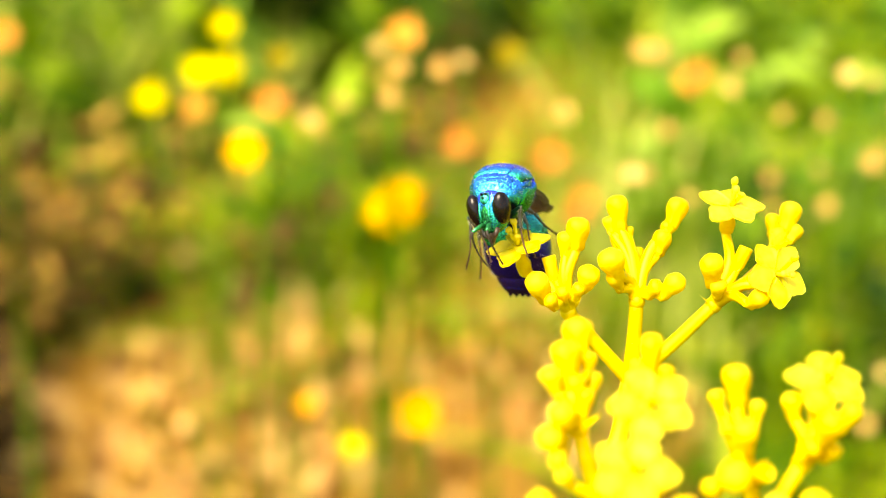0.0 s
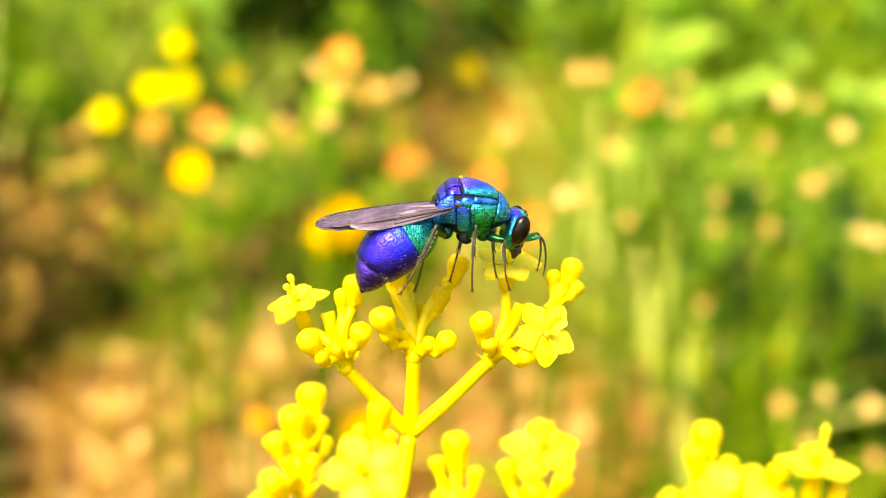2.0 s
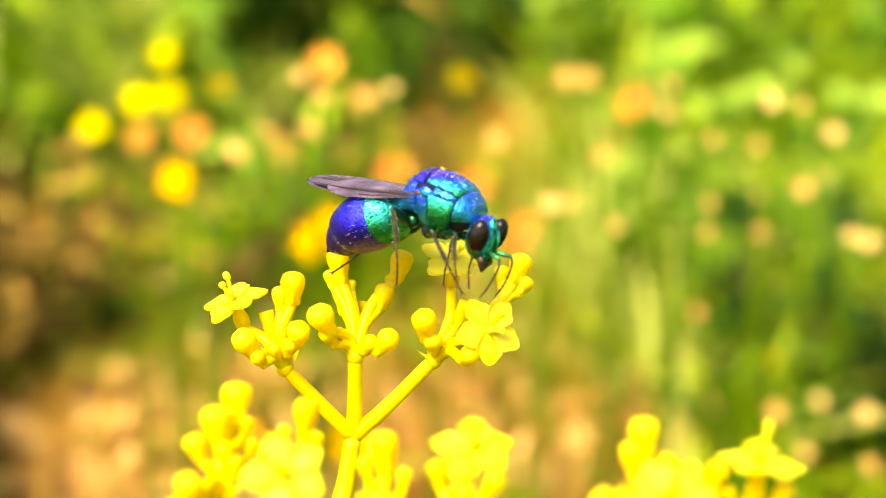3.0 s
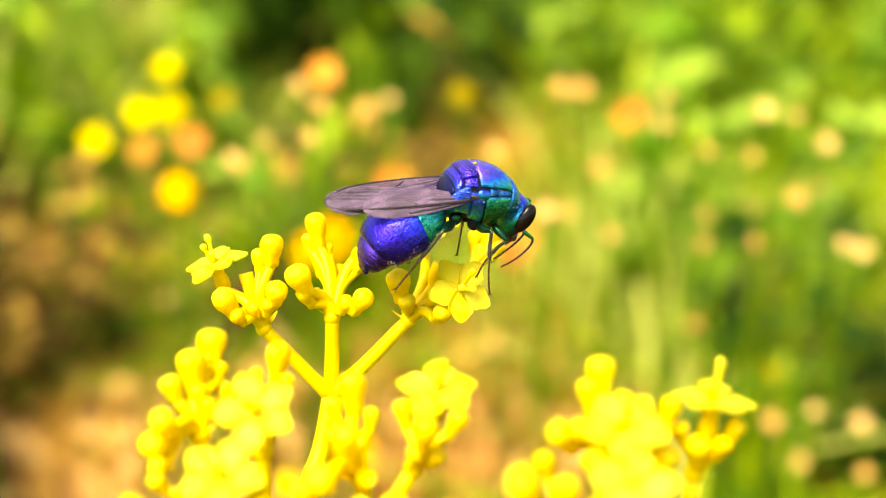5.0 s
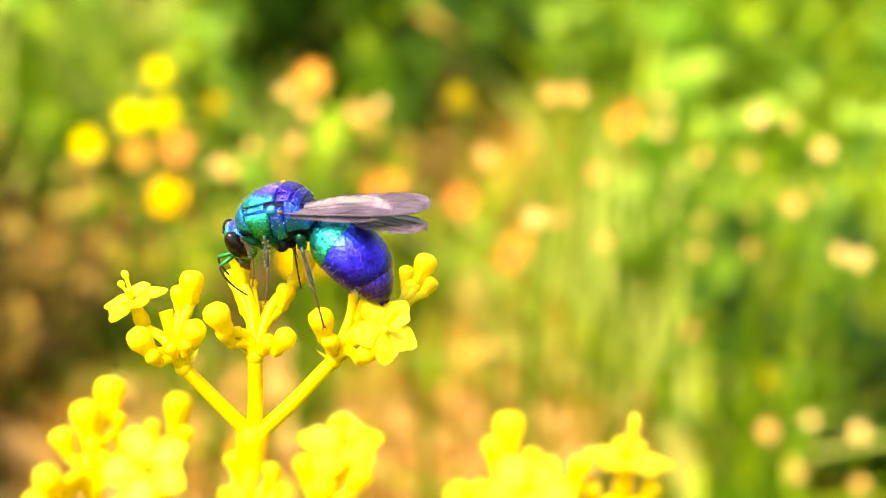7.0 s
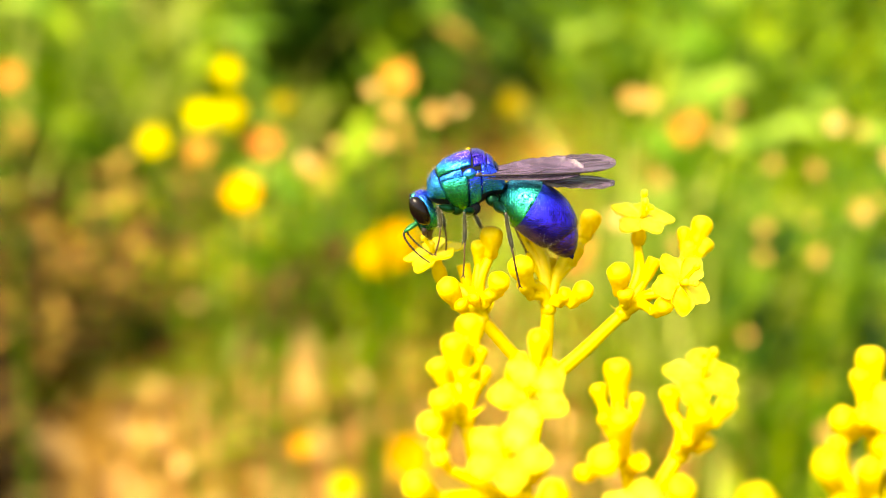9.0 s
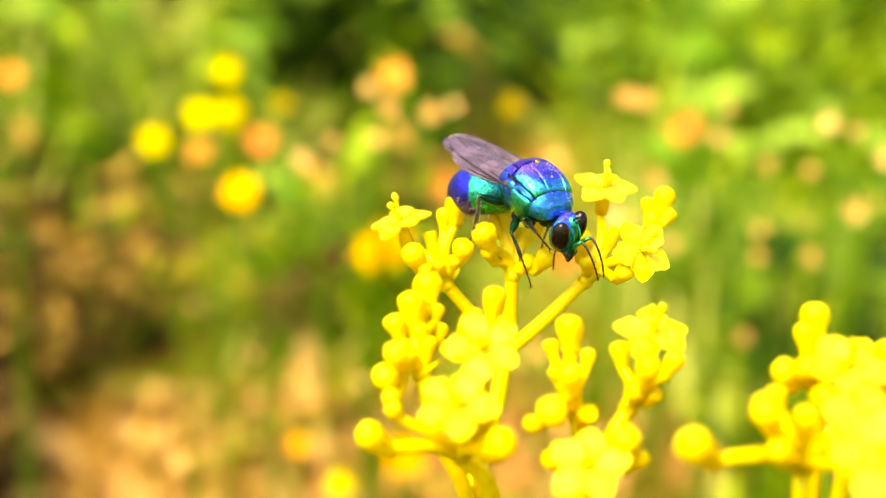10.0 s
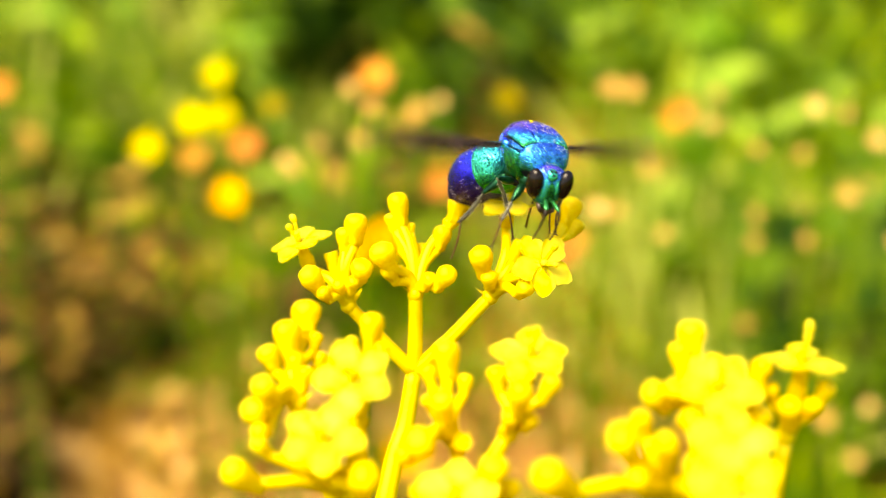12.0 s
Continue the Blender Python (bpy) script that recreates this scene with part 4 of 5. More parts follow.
# outline of the thorax: place along it, height of the back, of the breast, half width
OUTLINE = np.array([(3.02, 0.10, -0.50, 0.62), (2.88, 0.62, -0.72, 1.05), (2.55, 1.06, -0.98, 1.42), (2.1, 1.45, -1.15, 1.68), (1.6, 1.76, -1.42, 1.84), (1.0, 1.98, -1.72, 1.93), (0.4, 2.09, -1.76, 1.96),
                    (-0.2, 2.10, -1.50, 1.92), (-0.7, 2.02, -1.28, 1.82), (-1.1, 1.80, -1.15, 1.72), (-1.5, 1.40, -1.10, 1.58), (-1.8, 0.90, -1.10, 1.34), (-2.0, 0.35, -1.10, 1.02), (-2.12, -0.3, -1.10, 0.65)])[::-1]


def body_spot(x, ang, rise=0.0):
    """Place on the thorax at x; ang in degrees round it, 0 on its left side, 90 on its back."""
    top, low, w_ = (float(np.interp(x, OUTLINE[:, 0], OUTLINE[:, k])) for k in (1, 2, 3))
    mid = 0.5 * (top + low) + 0.1 * (top - low) * 0.5
    ca, sa = math.cos(radians(ang)), math.sin(radians(ang))
    p = 2 / 2.35 if sa > 0 else 2 / 1.85
    y = (w_ + rise) * math.copysign(abs(ca) ** p, ca)
    z = mid + ((top - mid + rise) if sa > 0 else (mid - low + rise)) * math.copysign(abs(sa) ** p, sa)
    return Vector((x, y, z))


def plate(name, parent, rear, front, angles, mat, label="", rise=0.05, cut=0.13):
    """A domed plate of the thorax: its span round the body in degrees, and its rear and front ends along x,
    each given at the first side, in the middle and at the other side; its rim dips into the seam."""
    bm = bmesh.new()
    n, m = 22, 30
    rows, inner = [], []
    for i in range(n + 1):
        s = i / n
        row, low = [], []
        for j in range(m + 1):
            q = j / m
            ang = angles[0] + (angles[1] - angles[0]) * q
            weights = (2 * (q - 0.5) * (q - 1), 4 * q * (1 - q), 2 * q * (q - 0.5))
            x0, x1 = sum(k * v for k, v in zip(weights, rear)), sum(k * v for k, v in zip(weights, front))
            d_x, d_a = min(s, 1 - s) * abs(x1 - x0), min(q, 1 - q) * abs(radians(angles[1] - angles[0])) * 1.9
            e_ = min(1.0, min(d_x, d_a) / cut)
            row.append(bm.verts.new(body_spot(x0 + (x1 - x0) * s, ang, rise - 0.12 * (1 - e_) ** 2) * 0.001))
            low.append(bm.verts.new(body_spot(x0 + (x1 - x0) * s, ang, -0.35) * 0.001) if i in (0, n) or j in (0, m) else None)
        rows.append(row)
        inner.append(low)
    for i in range(n):
        for j in range(m):
            bm.faces.new((rows[i][j], rows[i + 1][j], rows[i + 1][j + 1], rows[i][j + 1]))
    for i in range(n):
        for j in (0, m):
            bm.faces.new((rows[i][j], rows[i + 1][j], inner[i + 1][j], inner[i][j]))
    for j in range(m):
        for i in (0, n):
            bm.faces.new((rows[i][j], rows[i][j + 1], inner[i][j + 1], inner[i][j]))
    return part(name, bm, mat, parent, label)


FOLDS = random.Random(14)


def wing(name, parent, length, widths, vein_fold_lines, label):
    """A thin pleated wing along x with its leading edge to +y; widths: (place along it, leading edge, trailing edge) as shares of the length."""
    bm = bmesh.new()
    prof = np.array(widths, float)
    ts = 1 - (1 - np.linspace(0, 1, 34)) ** 1.4
    lead, trail = np.interp(ts, prof[:, 0], prof[:, 1]), np.interp(ts, prof[:, 0], prof[:, 2])
    cols = 45
    ph = FOLDS.uniform(0, 6)

    def lift(t, s):
        """Pleats that run along the wing, deep near its root and shallow at its tip."""
        fold = 0.06 * math.sin(17 * s + 2.5 * t + ph) + 0.03 * math.sin(37 * s - 3 * t + 2 * ph)
        edge = 0.04 * math.sin(60 * t) * s ** 6 * min(1, 4 * t)
        return fold * min(1, 4 * t) * max(0.15, 1.3 - 1.5 * t) * math.sin(math.pi * s) + edge - 0.22 * ((s - 0.4) / 0.6) ** 2 * min(1, 2.5 * t) - 0.10 * t * t

    grid = []
    for side in (1, -1):
        rows = []
        for t, a_, b_ in zip(ts, lead, trail):
            rows.append([bm.verts.new(mm(t * length, (a_ + (b_ - a_) * j / (cols - 1)) * length, lift(t, j / (cols - 1)) + side * 0.012)) for j in range(cols)])
        grid.append(rows)
    for rows in grid:
        for i in range(len(ts) - 1):
            for j in range(cols - 1):
                bm.faces.new((rows[i][j], rows[i + 1][j], rows[i + 1][j + 1], rows[i][j + 1]))
    top, bot = grid
    for i in range(len(ts) - 1):
        for j in (0, cols - 1):
            bm.faces.new((top[i][j], top[i + 1][j], bot[i + 1][j], bot[i][j]))
    for j in range(cols - 1):
        for i in (0, -1):
            bm.faces.new((top[i][j], top[i][j + 1], bot[i][j + 1], bot[i][j]))
    w_ = part(name, bm, WING, parent, label)
    for k, line in enumerate(vein_fold_lines):
        pts = []
        for t, s in line:
            a_, b_ = np.interp(t, ts, lead), np.interp(t, ts, trail)
            pts.append(mm(t * length, (a_ + (b_ - a_) * s) * length, lift(t, s) + 0.012))
        bm = bmesh.new()
        tube(bm, curve_pts(pts, 4), 0.00006 if k == 0 else 0.000038, 6)
        part("wing_vein_fold", bm, VEIN_FOLD, w_)
    return w_


LEG_SIZES = {"foreleg": (1.6, 1.4, 1.7), "midleg": (1.75, 1.95, 2.1), "hindleg": (2.05, 2.3, 2.5)}     # thigh, shin, foot
HIPS = {"foreleg": (1.35, 0.7, -1.45), "midleg": (0.25, 0.8, -1.65), "hindleg": (-1.15, 0.75, -1.45)}
STANCE = {"foreleg": (2.5, 1.5, -4.3), "midleg": (0.5, 2.1, -4.7), "hindleg": (-2.7, 2.0, -5.2)}          # where the feet stand


def leg(name, parent, label):
    """Thigh along x, with a shin from its knee and a foot from the ankle as its sub-parts."""
    a_, b_, c_ = LEG_SIZES[name]
    thick = {"foreleg": 0.19, "midleg": 0.19, "hindleg": 0.22}[name]
    bm = bmesh.new()
    tube(bm, [mm(a_ * q, 0, 0.05 * math.sin(math.pi * q)) for q in (0, 0.1, 0.25, 0.4, 0.55, 0.7, 0.82, 0.92, 1)], [0.001 * thick * q for q in (0.5, 0.9, 1.35, 1.5, 1.4, 1.15, 0.9, 0.68, 0.5)], 12)
    thigh = part(name, bm, LEG, parent, label)
    bm = bmesh.new()
    tube(bm, [mm(b_ * q, 0, 0.10 * math.sin(math.pi * q)) for q in (0, 0.12, 0.3, 0.5, 0.7, 0.85, 0.95, 1)], [0.001 * thick * q for q in (0.42, 0.5, 0.58, 0.64, 0.68, 0.7, 0.62, 0.45)], 10)
    for s in (-1, 1):
        tube(bm, [mm(b_ * 0.97, 0.08 * s, 0), mm(b_ * 1.06, 0.12 * s, -0.08), mm(b_ * 1.14, 0.12 * s, -0.14)], [0.00004, 0.00003, 0.00001], 5)
    r = random.Random(len(name))
    for _ in range(60):
        x, ang = r.uniform(0.1, 0.97) * b_, r.uniform(0, 6.28)
        p, d = Vector((x, 0, 0.10 * math.sin(math.pi * x / b_))), Vector((0.45, math.cos(ang), math.sin(ang)))
        p += Vector((0, math.cos(ang), math.sin(ang))) * thick * 0.55
        face = bm.faces.new([bm.verts.new(v * 0.001) for v in (p + Vector((0.012, 0, 0)), p - Vector((0.012, 0, 0)), p + d * r.uniform(0.10, 0.2))])
        face.material_index = 1
    shin = part("shin", bm, SHIN, thigh, "dark shin with short pale hairs")
    shin.data.materials.append(DOWN)
    bm = bmesh.new()
    cuts = (0, 0.36, 0.40, 0.58, 0.62, 0.75, 0.78, 0.88, 0.91, 1.0)
    tube(bm, [mm(c_ * q, 0, 0.10 * math.sin(math.pi * q)) for q in cuts], [0.001 * thick * (0.36 if k % 2 else 0.25) for k in range(len(cuts))], 8)
    for s in (-1, 1):
        tube(bm, [mm(c_, 0, 0), mm(c_ + 0.13, 0.09 * s, 0.02), mm(c_ + 0.2, 0.14 * s, -0.12)], [0.00005, 0.00004, 0.00001], 5)
    foot = part("foot", bm, FOOT, thigh, "thin brown jointed foot")
    return thigh, shin, foot


def antenna(parent, s):
    """Elbowed antenna whose base lies at its origin."""
    elbow = Vector((1.05, 0.30 * s, -0.05))
    bm = bmesh.new()
    tube(bm, [mm(0, 0, 0), elbow * 0.0003, elbow * 0.0006, elbow * 0.001], [0.00011, 0.00014, 0.00014, 0.0001], 10)
    scape = part("antenna", bm, ANTENNA, parent, "elbowed dark antenna with a green base")
    scape.location = mm(4.25 - NECK[0], 0.22 * s, -1.75 - NECK[2])
    line = curve_pts([elbow, elbow + Vector((0.12, 0.06 * s, -0.35)), elbow + Vector((0.02, 0.10 * s, -1.1)), elbow + Vector((-0.25, 0.10 * s, -1.9)), elbow + Vector((-0.6, 0.05 * s, -2.6))], 5)
    bm = bmesh.new()
    tube(bm, [p * 0.001 for p in line], [0.000098 - 0.000002 * i if i % 2 else 0.000078 - 0.000002 * i for i in range(len(line))], 8)
    part("flagellum", bm, FLAGELLUM, scape, "thin brown-black whip of the antenna")
    return scape


def ball(name, parent, spot, radii, mat, label="", turn=(0, 0, 0)):
    bm = bmesh.new()
    bmesh.ops.create_uvsphere(bm, u_segments=32, v_segments=20, radius=0.001, matrix=pose(*(Vector(spot) * 0.001), *turn) @ Matrix.Diagonal((*radii, 1)))
    return part(name, bm, mat, parent, label)


# the abdomen: way along it, tilt of its axis, half width, height over and under the axis
RUN = (0, 0.25, 0.6, 1.1, 1.8, 2.6, 3.4, 4.2, 4.8, 5.3, 5.8, 6.2)
TILT = (10, 14, 20, 25, 30, 34, 38, 44, 52, 58, 62, 64)
WIDE = (0.4, 1.0, 1.5, 1.90, 2.15, 2.26, 2.24, 2.06, 1.80, 1.52, 1.2, 0.75)
OVER = (0.35, 0.95, 1.35, 1.68, 1.92, 2.02, 1.98, 1.75, 1.42, 1.08, 0.68, 0.28)
UNDER = (0.4, 0.8, 1.1, 1.35, 1.52, 1.60, 1.58, 1.48, 1.32, 1.1, 0.85, 0.42)


def belly_section(u, grow=0.0):
    x, z, n = -1.55, -1.1, 60
    for k in range(n):
        a_ = radians(float(np.interp(u * (k + 0.5) / n, RUN, TILT)))
        x, z = x - math.cos(a_) * u / n, z - math.sin(a_) * u / n
    w_, up, dn, lean = (float(np.interp(u, RUN, c)) for c in (WIDE, OVER, UNDER, TILT))
    return (x, z, w_ + grow, up + grow, dn + grow, -lean)


def build_wasp():
    wasp = tagged(new("cuckoo_wasp"), "metallic blue and green cuckoo wasp walking on the yellow flowers", "wasp")
    # thorax: a dark core under separate plates
    bm = bmesh.new()
    rings = []
    for x in np.linspace(-2.1, 2.93, 30):
        rings.append([bm.verts.new(body_spot(float(x), k * 10, -0.09) * 0.001) for k in range(36)])
    for a_, b_ in zip(rings, rings[1:]):
        for k in range(36):
            bm.faces.new((a_[k], a_[(k + 1) % 36], b_[(k + 1) % 36], b_[k]))
    bm.faces.new(rings[0]), bm.faces.new(rings[-1])
    part("thorax", bm, DARK, wasp, "dark core of the thorax between its plates")
    plate("collar", wasp, (1.72, 2.22, 1.72), (2.98, 2.98, 2.98), (-42, 222), PRONOTUM, "teal and blue collar plate", 0.05)
    plate("middle_lobe", wasp, (-0.24, -0.20, -0.24), (2.10, 2.18, 2.10), (68, 112), MIDLOBE, "violet-blue middle lobe of the back", 0.06)
    for s in (1, -1):
        for name, rear, front, span, mat, label, rise in (
                ("side_lobe", (-0.10, -0.18, -0.24), (2.06, 2.11, 2.15), (24, 67), SIDELOBE, "side lobe of the back, violet above and green below", 0.09),
                ("side_plate", (0.52, 0.36, 0.24), (1.50, 1.80, 1.98), (-64, 7), FLANK, "green pitted side plate", 0.10),
                ("side_plate", (0.50, 0.50, 0.55), (1.99, 2.02, 2.05), (8, 23), PRONOTUM, "blue strip under the side lobe", 0.03),
                ("side_plate", (-0.42, -0.55, -0.66), (0.46, 0.30, 0.20), (-58, 10), REARSIDE, "teal-blue rear side plate", 0.05),
                ("side_plate", (-1.80, -2.02, -2.06), (-0.50, -0.62, -0.72), (-45, 24), REARSIDE, "blue corner plate above the waist", 0.08),
                ("small_lobe", (-1.05, -1.08, -1.10), (-0.22, -0.26, -0.28), (20, 45), SCUTELLUM, "small pitted lobe beside the rear plate", 0.06)):
            if s < 0:
                rear, front, span = rear[::-1], front[::-1], (180 - span[1], 180 - span[0])
            plate(name, wasp, rear, front, span, mat, label, rise)
        ball("wing_root", wasp, (0.10, 1.88 * s, 0.70), (0.46, 0.24, 0.36), TEGULA, "smooth blue scale over the wing root", (0, 14, 0))
        ball("wing_hinge", wasp, (-0.40, 1.82 * s, 0.55), (0.32, 0.16, 0.15), MOUTH, "brown wing hinge", (0, 10, 0))
    plate("rear_plate", wasp, (-1.12, -1.14, -1.12), (-0.28, -0.24, -0.28), (46, 134), SCUTELLUM, "coarsely pitted indigo rear plate of the back", 0.10)
    plate("rear_ridge", wasp, (-1.55, -1.58, -1.55), (-1.14, -1.17, -1.14), (26, 154), SCUTELLUM, "narrow pitted ridge behind the rear plate", 0.06)
    plate("rear_face", wasp, (-2.10, -2.10, -2.10), (-1.58, -1.60, -1.58), (25, 155), REARFACE, "steep blue-black rear face of the thorax", 0.03)
    # a crumb of pollen on the back
    bm = bmesh.new()
    for x, y, z, q in ((-0.12, -0.25, 2.20, 0.08), (-0.02, -0.20, 2.17, 0.06), (-0.16, -0.14, 2.18, 0.05)):
        bmesh.ops.create_icosphere(bm, subdivisions=2, radius=q * 0.001, matrix=Matrix.Translation(mm(x, y, z)))
    part("pollen", bm, BUD, wasp, "yellow crumb of pollen")
    r = random.Random(8)
    spots = []
    for _ in range(520):
        ang, x = r.uniform(-25, 205), r.uniform(-1.9, 2.9)
        p = body_spot(x, ang, 0.05)
        spots.append((p, (0.15 + 0.3 * (x > 2.2), math.cos(radians(ang)), math.sin(radians(ang)))))
    fuzz("back_hairs", wasp, spots, 0.17, DOWN, "sparse pale hairs")

    # head, on the neck
    head = shell("head", wasp, [(2.88, -0.85, 0.72, 0.75, 0.8, 10), (3.04, -0.85, 1.12, 1.02, 1.25, 10), (3.36, -0.88, 1.22, 1.16, 1.55, 8), (3.75, -0.95, 1.06, 1.06, 1.58, 5), (4.05, -1.08, 0.74, 0.90, 1.42, 2), (4.25, -1.2, 0.40, 0.6, 1.0, 0), (4.32, -1.25, 0.15, 0.25, 0.4, 0)], FACE,
                 "blue-green metallic head with large dark eyes", 40, 2.1, NECK)
    head.location = mm(*NECK)
    off = lambda x, y, z: (x - NECK[0], y - NECK[1], z - NECK[2])
    for s in (-1, 1):
        ball("eye", head, off(3.74, s * 0.93, -0.90), (0.62, 0.55, 1.05), EYE, "large glossy black-brown eye", (s * -10, 6, s * -24))
        bm = bmesh.new()
        line = curve_pts([mm(*off(*p)) for p in ((4.12, 0.36 * s, -0.42), (4.30, 0.33 * s, -0.85), (4.36, 0.31 * s, -1.3), (4.26, 0.36 * s, -1.75))], 5)
        tube(bm, line, [0.00004 + 0.00005 * math.sin(math.pi * i / (len(line) - 1)) for i in range(len(line))], 8)
        part("eye_rim", bm, BRIGHT, head, "bright green rim of the face along the eye")
    bm = bmesh.new()
    loft(bm, smooth_secs([(4.10, -1.4, 0.40, 0.95, 1.0, 0), (4.27, -1.45, 0.33, 0.82, 0.95, 0), (4.34, -1.5, 0.2, 0.5, 0.65, 0), (4.36, -1.55, 0.08, 0.2, 0.3, 0)]), 24)
    bmesh.ops.translate(bm, verts=bm.verts, vec=mm(-NECK[0], 0, -NECK[2]))
    part("face_plate", bm, FLANK, head, "dark green hollow of the face")
    ball("crown_plate", head, off(4.00, 0, -0.20), (0.26, 0.36, 0.42), BRIGHT, "raised bright green plate with three simple eyes", (0, -28, 0))
    for y, x, z in ((0, 4.25, -0.12), (0.14, 4.12, 0.10), (-0.14, 4.12, 0.10)):
        ball("simple_eye", head, off(x, y, z), (0.09, 0.09, 0.09), EYE)
    shell("clypeus", head, [(3.85, -2.0, 0.6, 0.4, 0.5, 0), (4.1, -2.02, 0.5, 0.38, 0.45, 0), (4.24, -2.05, 0.3, 0.25, 0.3, 0), (4.28, -2.06, 0.1, 0.1, 0.1, 0)], FLANK, "green plate above the mouth", 20, 2.0, NECK)
    bm = bmesh.new()
    tube(bm, [mm(*off(*p)) for p in ((3.75, 0, -2.1), (3.88, 0, -2.5), (3.9, 0, -2.8), (3.85, 0, -3.1))], [0.00050, 0.00040, 0.00026, 0.0001], 12)
    part("mouthparts", bm, MOUTH, head, "brown mouthparts")
    for s in (-1, 1):
        bm = bmesh.new()
        tube(bm, [mm(*off(*p)) for p in ((3.9, 0.5 * s, -2.1), (4.08, 0.40 * s, -2.5), (4.05, 0.08 * s, -2.8))], [0.0002, 0.00016, 0.00005], 8)
        part("mandible", bm, MOUTH, head)
    feelers = {s: antenna(head, s) for s in (-1, 1)}
    spots = []
    for _ in range(120):
        ang, s = r.uniform(0.1, math.pi - 0.1), r.uniform(0, 1)
        spots.append((Vector((0.35 + 1.0 * s, 1.15 * math.cos(ang) * (1 - 0.4 * s), -1.1 + 1.12 * math.sin(ang) - 0.15 * s)), (0.3, math.cos(ang), math.sin(ang))))
    fuzz("head_hairs", head, spots, 0.16, DOWN, "sparse pale hairs")

    # abdomen, on the waist
    w0 = WAIST
    belly = shell("abdomen", wasp, [belly_section(u, g) for u, g in ((0, 0), (0.25, 0), (0.6, 0), (1.1, 0.01), (1.6, 0.03), (1.80, 0.04), (1.90, 0.01), (1.93, -0.12), (1.85, -0.3))], FIRST,
                  "teal-green first segment of the abdomen", 56, 2.25, w0, 3)
    belly.location = mm(*w0)
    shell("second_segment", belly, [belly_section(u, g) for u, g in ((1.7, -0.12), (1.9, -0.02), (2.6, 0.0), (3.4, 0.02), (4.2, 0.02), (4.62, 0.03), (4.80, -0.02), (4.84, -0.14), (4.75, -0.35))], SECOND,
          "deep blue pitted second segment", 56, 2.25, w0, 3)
    tip = shell("third_segment", belly, [belly_section(u, g) for u, g in ((4.55, -0.2), (4.85, -0.14), (5.1, -0.06), (5.45, 0.0), (5.62, -0.04), (5.75, 0.0), (6.05, 0.03), (6.2, 0.0), (6.25, -0.15))], THIRD,
                "violet tip segment with a toothed rim", 48, 2.25, w0, 3)
    for y in (-0.62, -0.22, 0.22, 0.62):
        bm = bmesh.new()
        x, z, *_ = belly_section(6.1)
        c = Vector((x, y, z)) - Vector(w0)
        d = Vector((-0.40, 0.12 * y, -0.85)).normalized() * 0.34
        tube(bm, [c * 0.001, (c + d * 0.6) * 0.001, (c + d) * 0.001], [0.00022, 0.00014, 0.00003], 8)
        part("tooth", bm, THIRD, tip)
    spots = []
    for _ in range(170):
        u = r.choice((r.uniform(0.5, 6.1), r.uniform(4.55, 4.8), r.uniform(1.9, 4.8)))
        x, z, w_, up, dn, lean = belly_section(u, 0.01)
        side = r.random() < 0.92
        ang = (r.uniform(-0.9, -0.1) if side else r.uniform(0.35, 1.57))
        s = r.choice((-1, 1))
        n_ = Vector((math.sin(radians(lean)), 0, math.cos(radians(lean))))
        p = Vector((x, s * w_ * max(0.0, math.cos(ang)) ** (2 / 2.25), z)) + n_ * math.copysign(abs(math.sin(ang)) ** (2 / 2.25), ang) * (up if ang > 0 else dn) - Vector(w0)
        spots.append((p, Vector((-0.6, s * math.cos(ang), -0.35)) + n_ * math.sin(ang)))
    fuzz("abdomen_hairs", belly, spots, 0.24, DOWN, "pale fringe of fine hairs", 0.3)

    # wings
    fore_w = [(u, a_ * 0.88, b_ * 0.88) for u, a_, b_ in [(0, 0.015, -0.02), (0.12, 0.03, -0.10), (0.35, 0.045, -0.20), (0.6, 0.045, -0.255), (0.8, 0.03, -0.275), (0.88, 0.012, -0.262), (0.94, -0.02, -0.235), (0.975, -0.055, -0.20), (0.993, -0.085, -0.165), (1.0, -0.11, -0.135)]]
    hind_w = [(0, 0.02, -0.03), (0.15, 0.04, -0.12), (0.45, 0.05, -0.25), (0.75, 0.03, -0.30), (0.92, -0.03, -0.25), (1.0, -0.10, -0.17)]
    fore_v = [[(0.02, 0.10), (0.3, 0.04), (0.62, 0.02), (0.8, 0.03), (0.9, 0.05)], [(0.02, 0.35), (0.28, 0.3), (0.5, 0.32), (0.7, 0.2), (0.8, 0.06)], [(0.03, 0.6), (0.25, 0.62), (0.45, 0.62), (0.55, 0.55)], [(0.28, 0.3), (0.34, 0.62)], [(0.5, 0.32), (0.52, 0.58), (0.75, 0.72), (0.9, 0.8)], [(0.4, 0.1), (0.5, 0.32)], [(0.45, 0.62), (0.62, 0.85), (0.72, 0.95)], [(0.66, 0.24), (0.82, 0.42), (0.96, 0.5)],
              [(0.66, 0.36), (0.82, 0.39), (0.97, 0.44)], [(0.62, 0.50), (0.8, 0.54), (0.96, 0.60)], [(0.58, 0.66), (0.76, 0.70), (0.92, 0.75)], [(0.5, 0.80), (0.68, 0.84), (0.85, 0.88)]]     # the last four: no veins, but dark lines added for the shade in folds
    hind_v = [[(0.02, 0.15), (0.35, 0.12), (0.6, 0.1)], [(0.03, 0.45), (0.3, 0.45), (0.6, 0.6)]]
    wings = {}
    for s in (-1, 1):
        wings[s] = (wing("forewing", wasp, 9.2, fore_w, fore_v, "smoky violet-brown translucent forewing"), wing("hindwing", wasp, 6.6, hind_w, hind_v, "smoky translucent hindwing"))

    # legs
    legs = {}
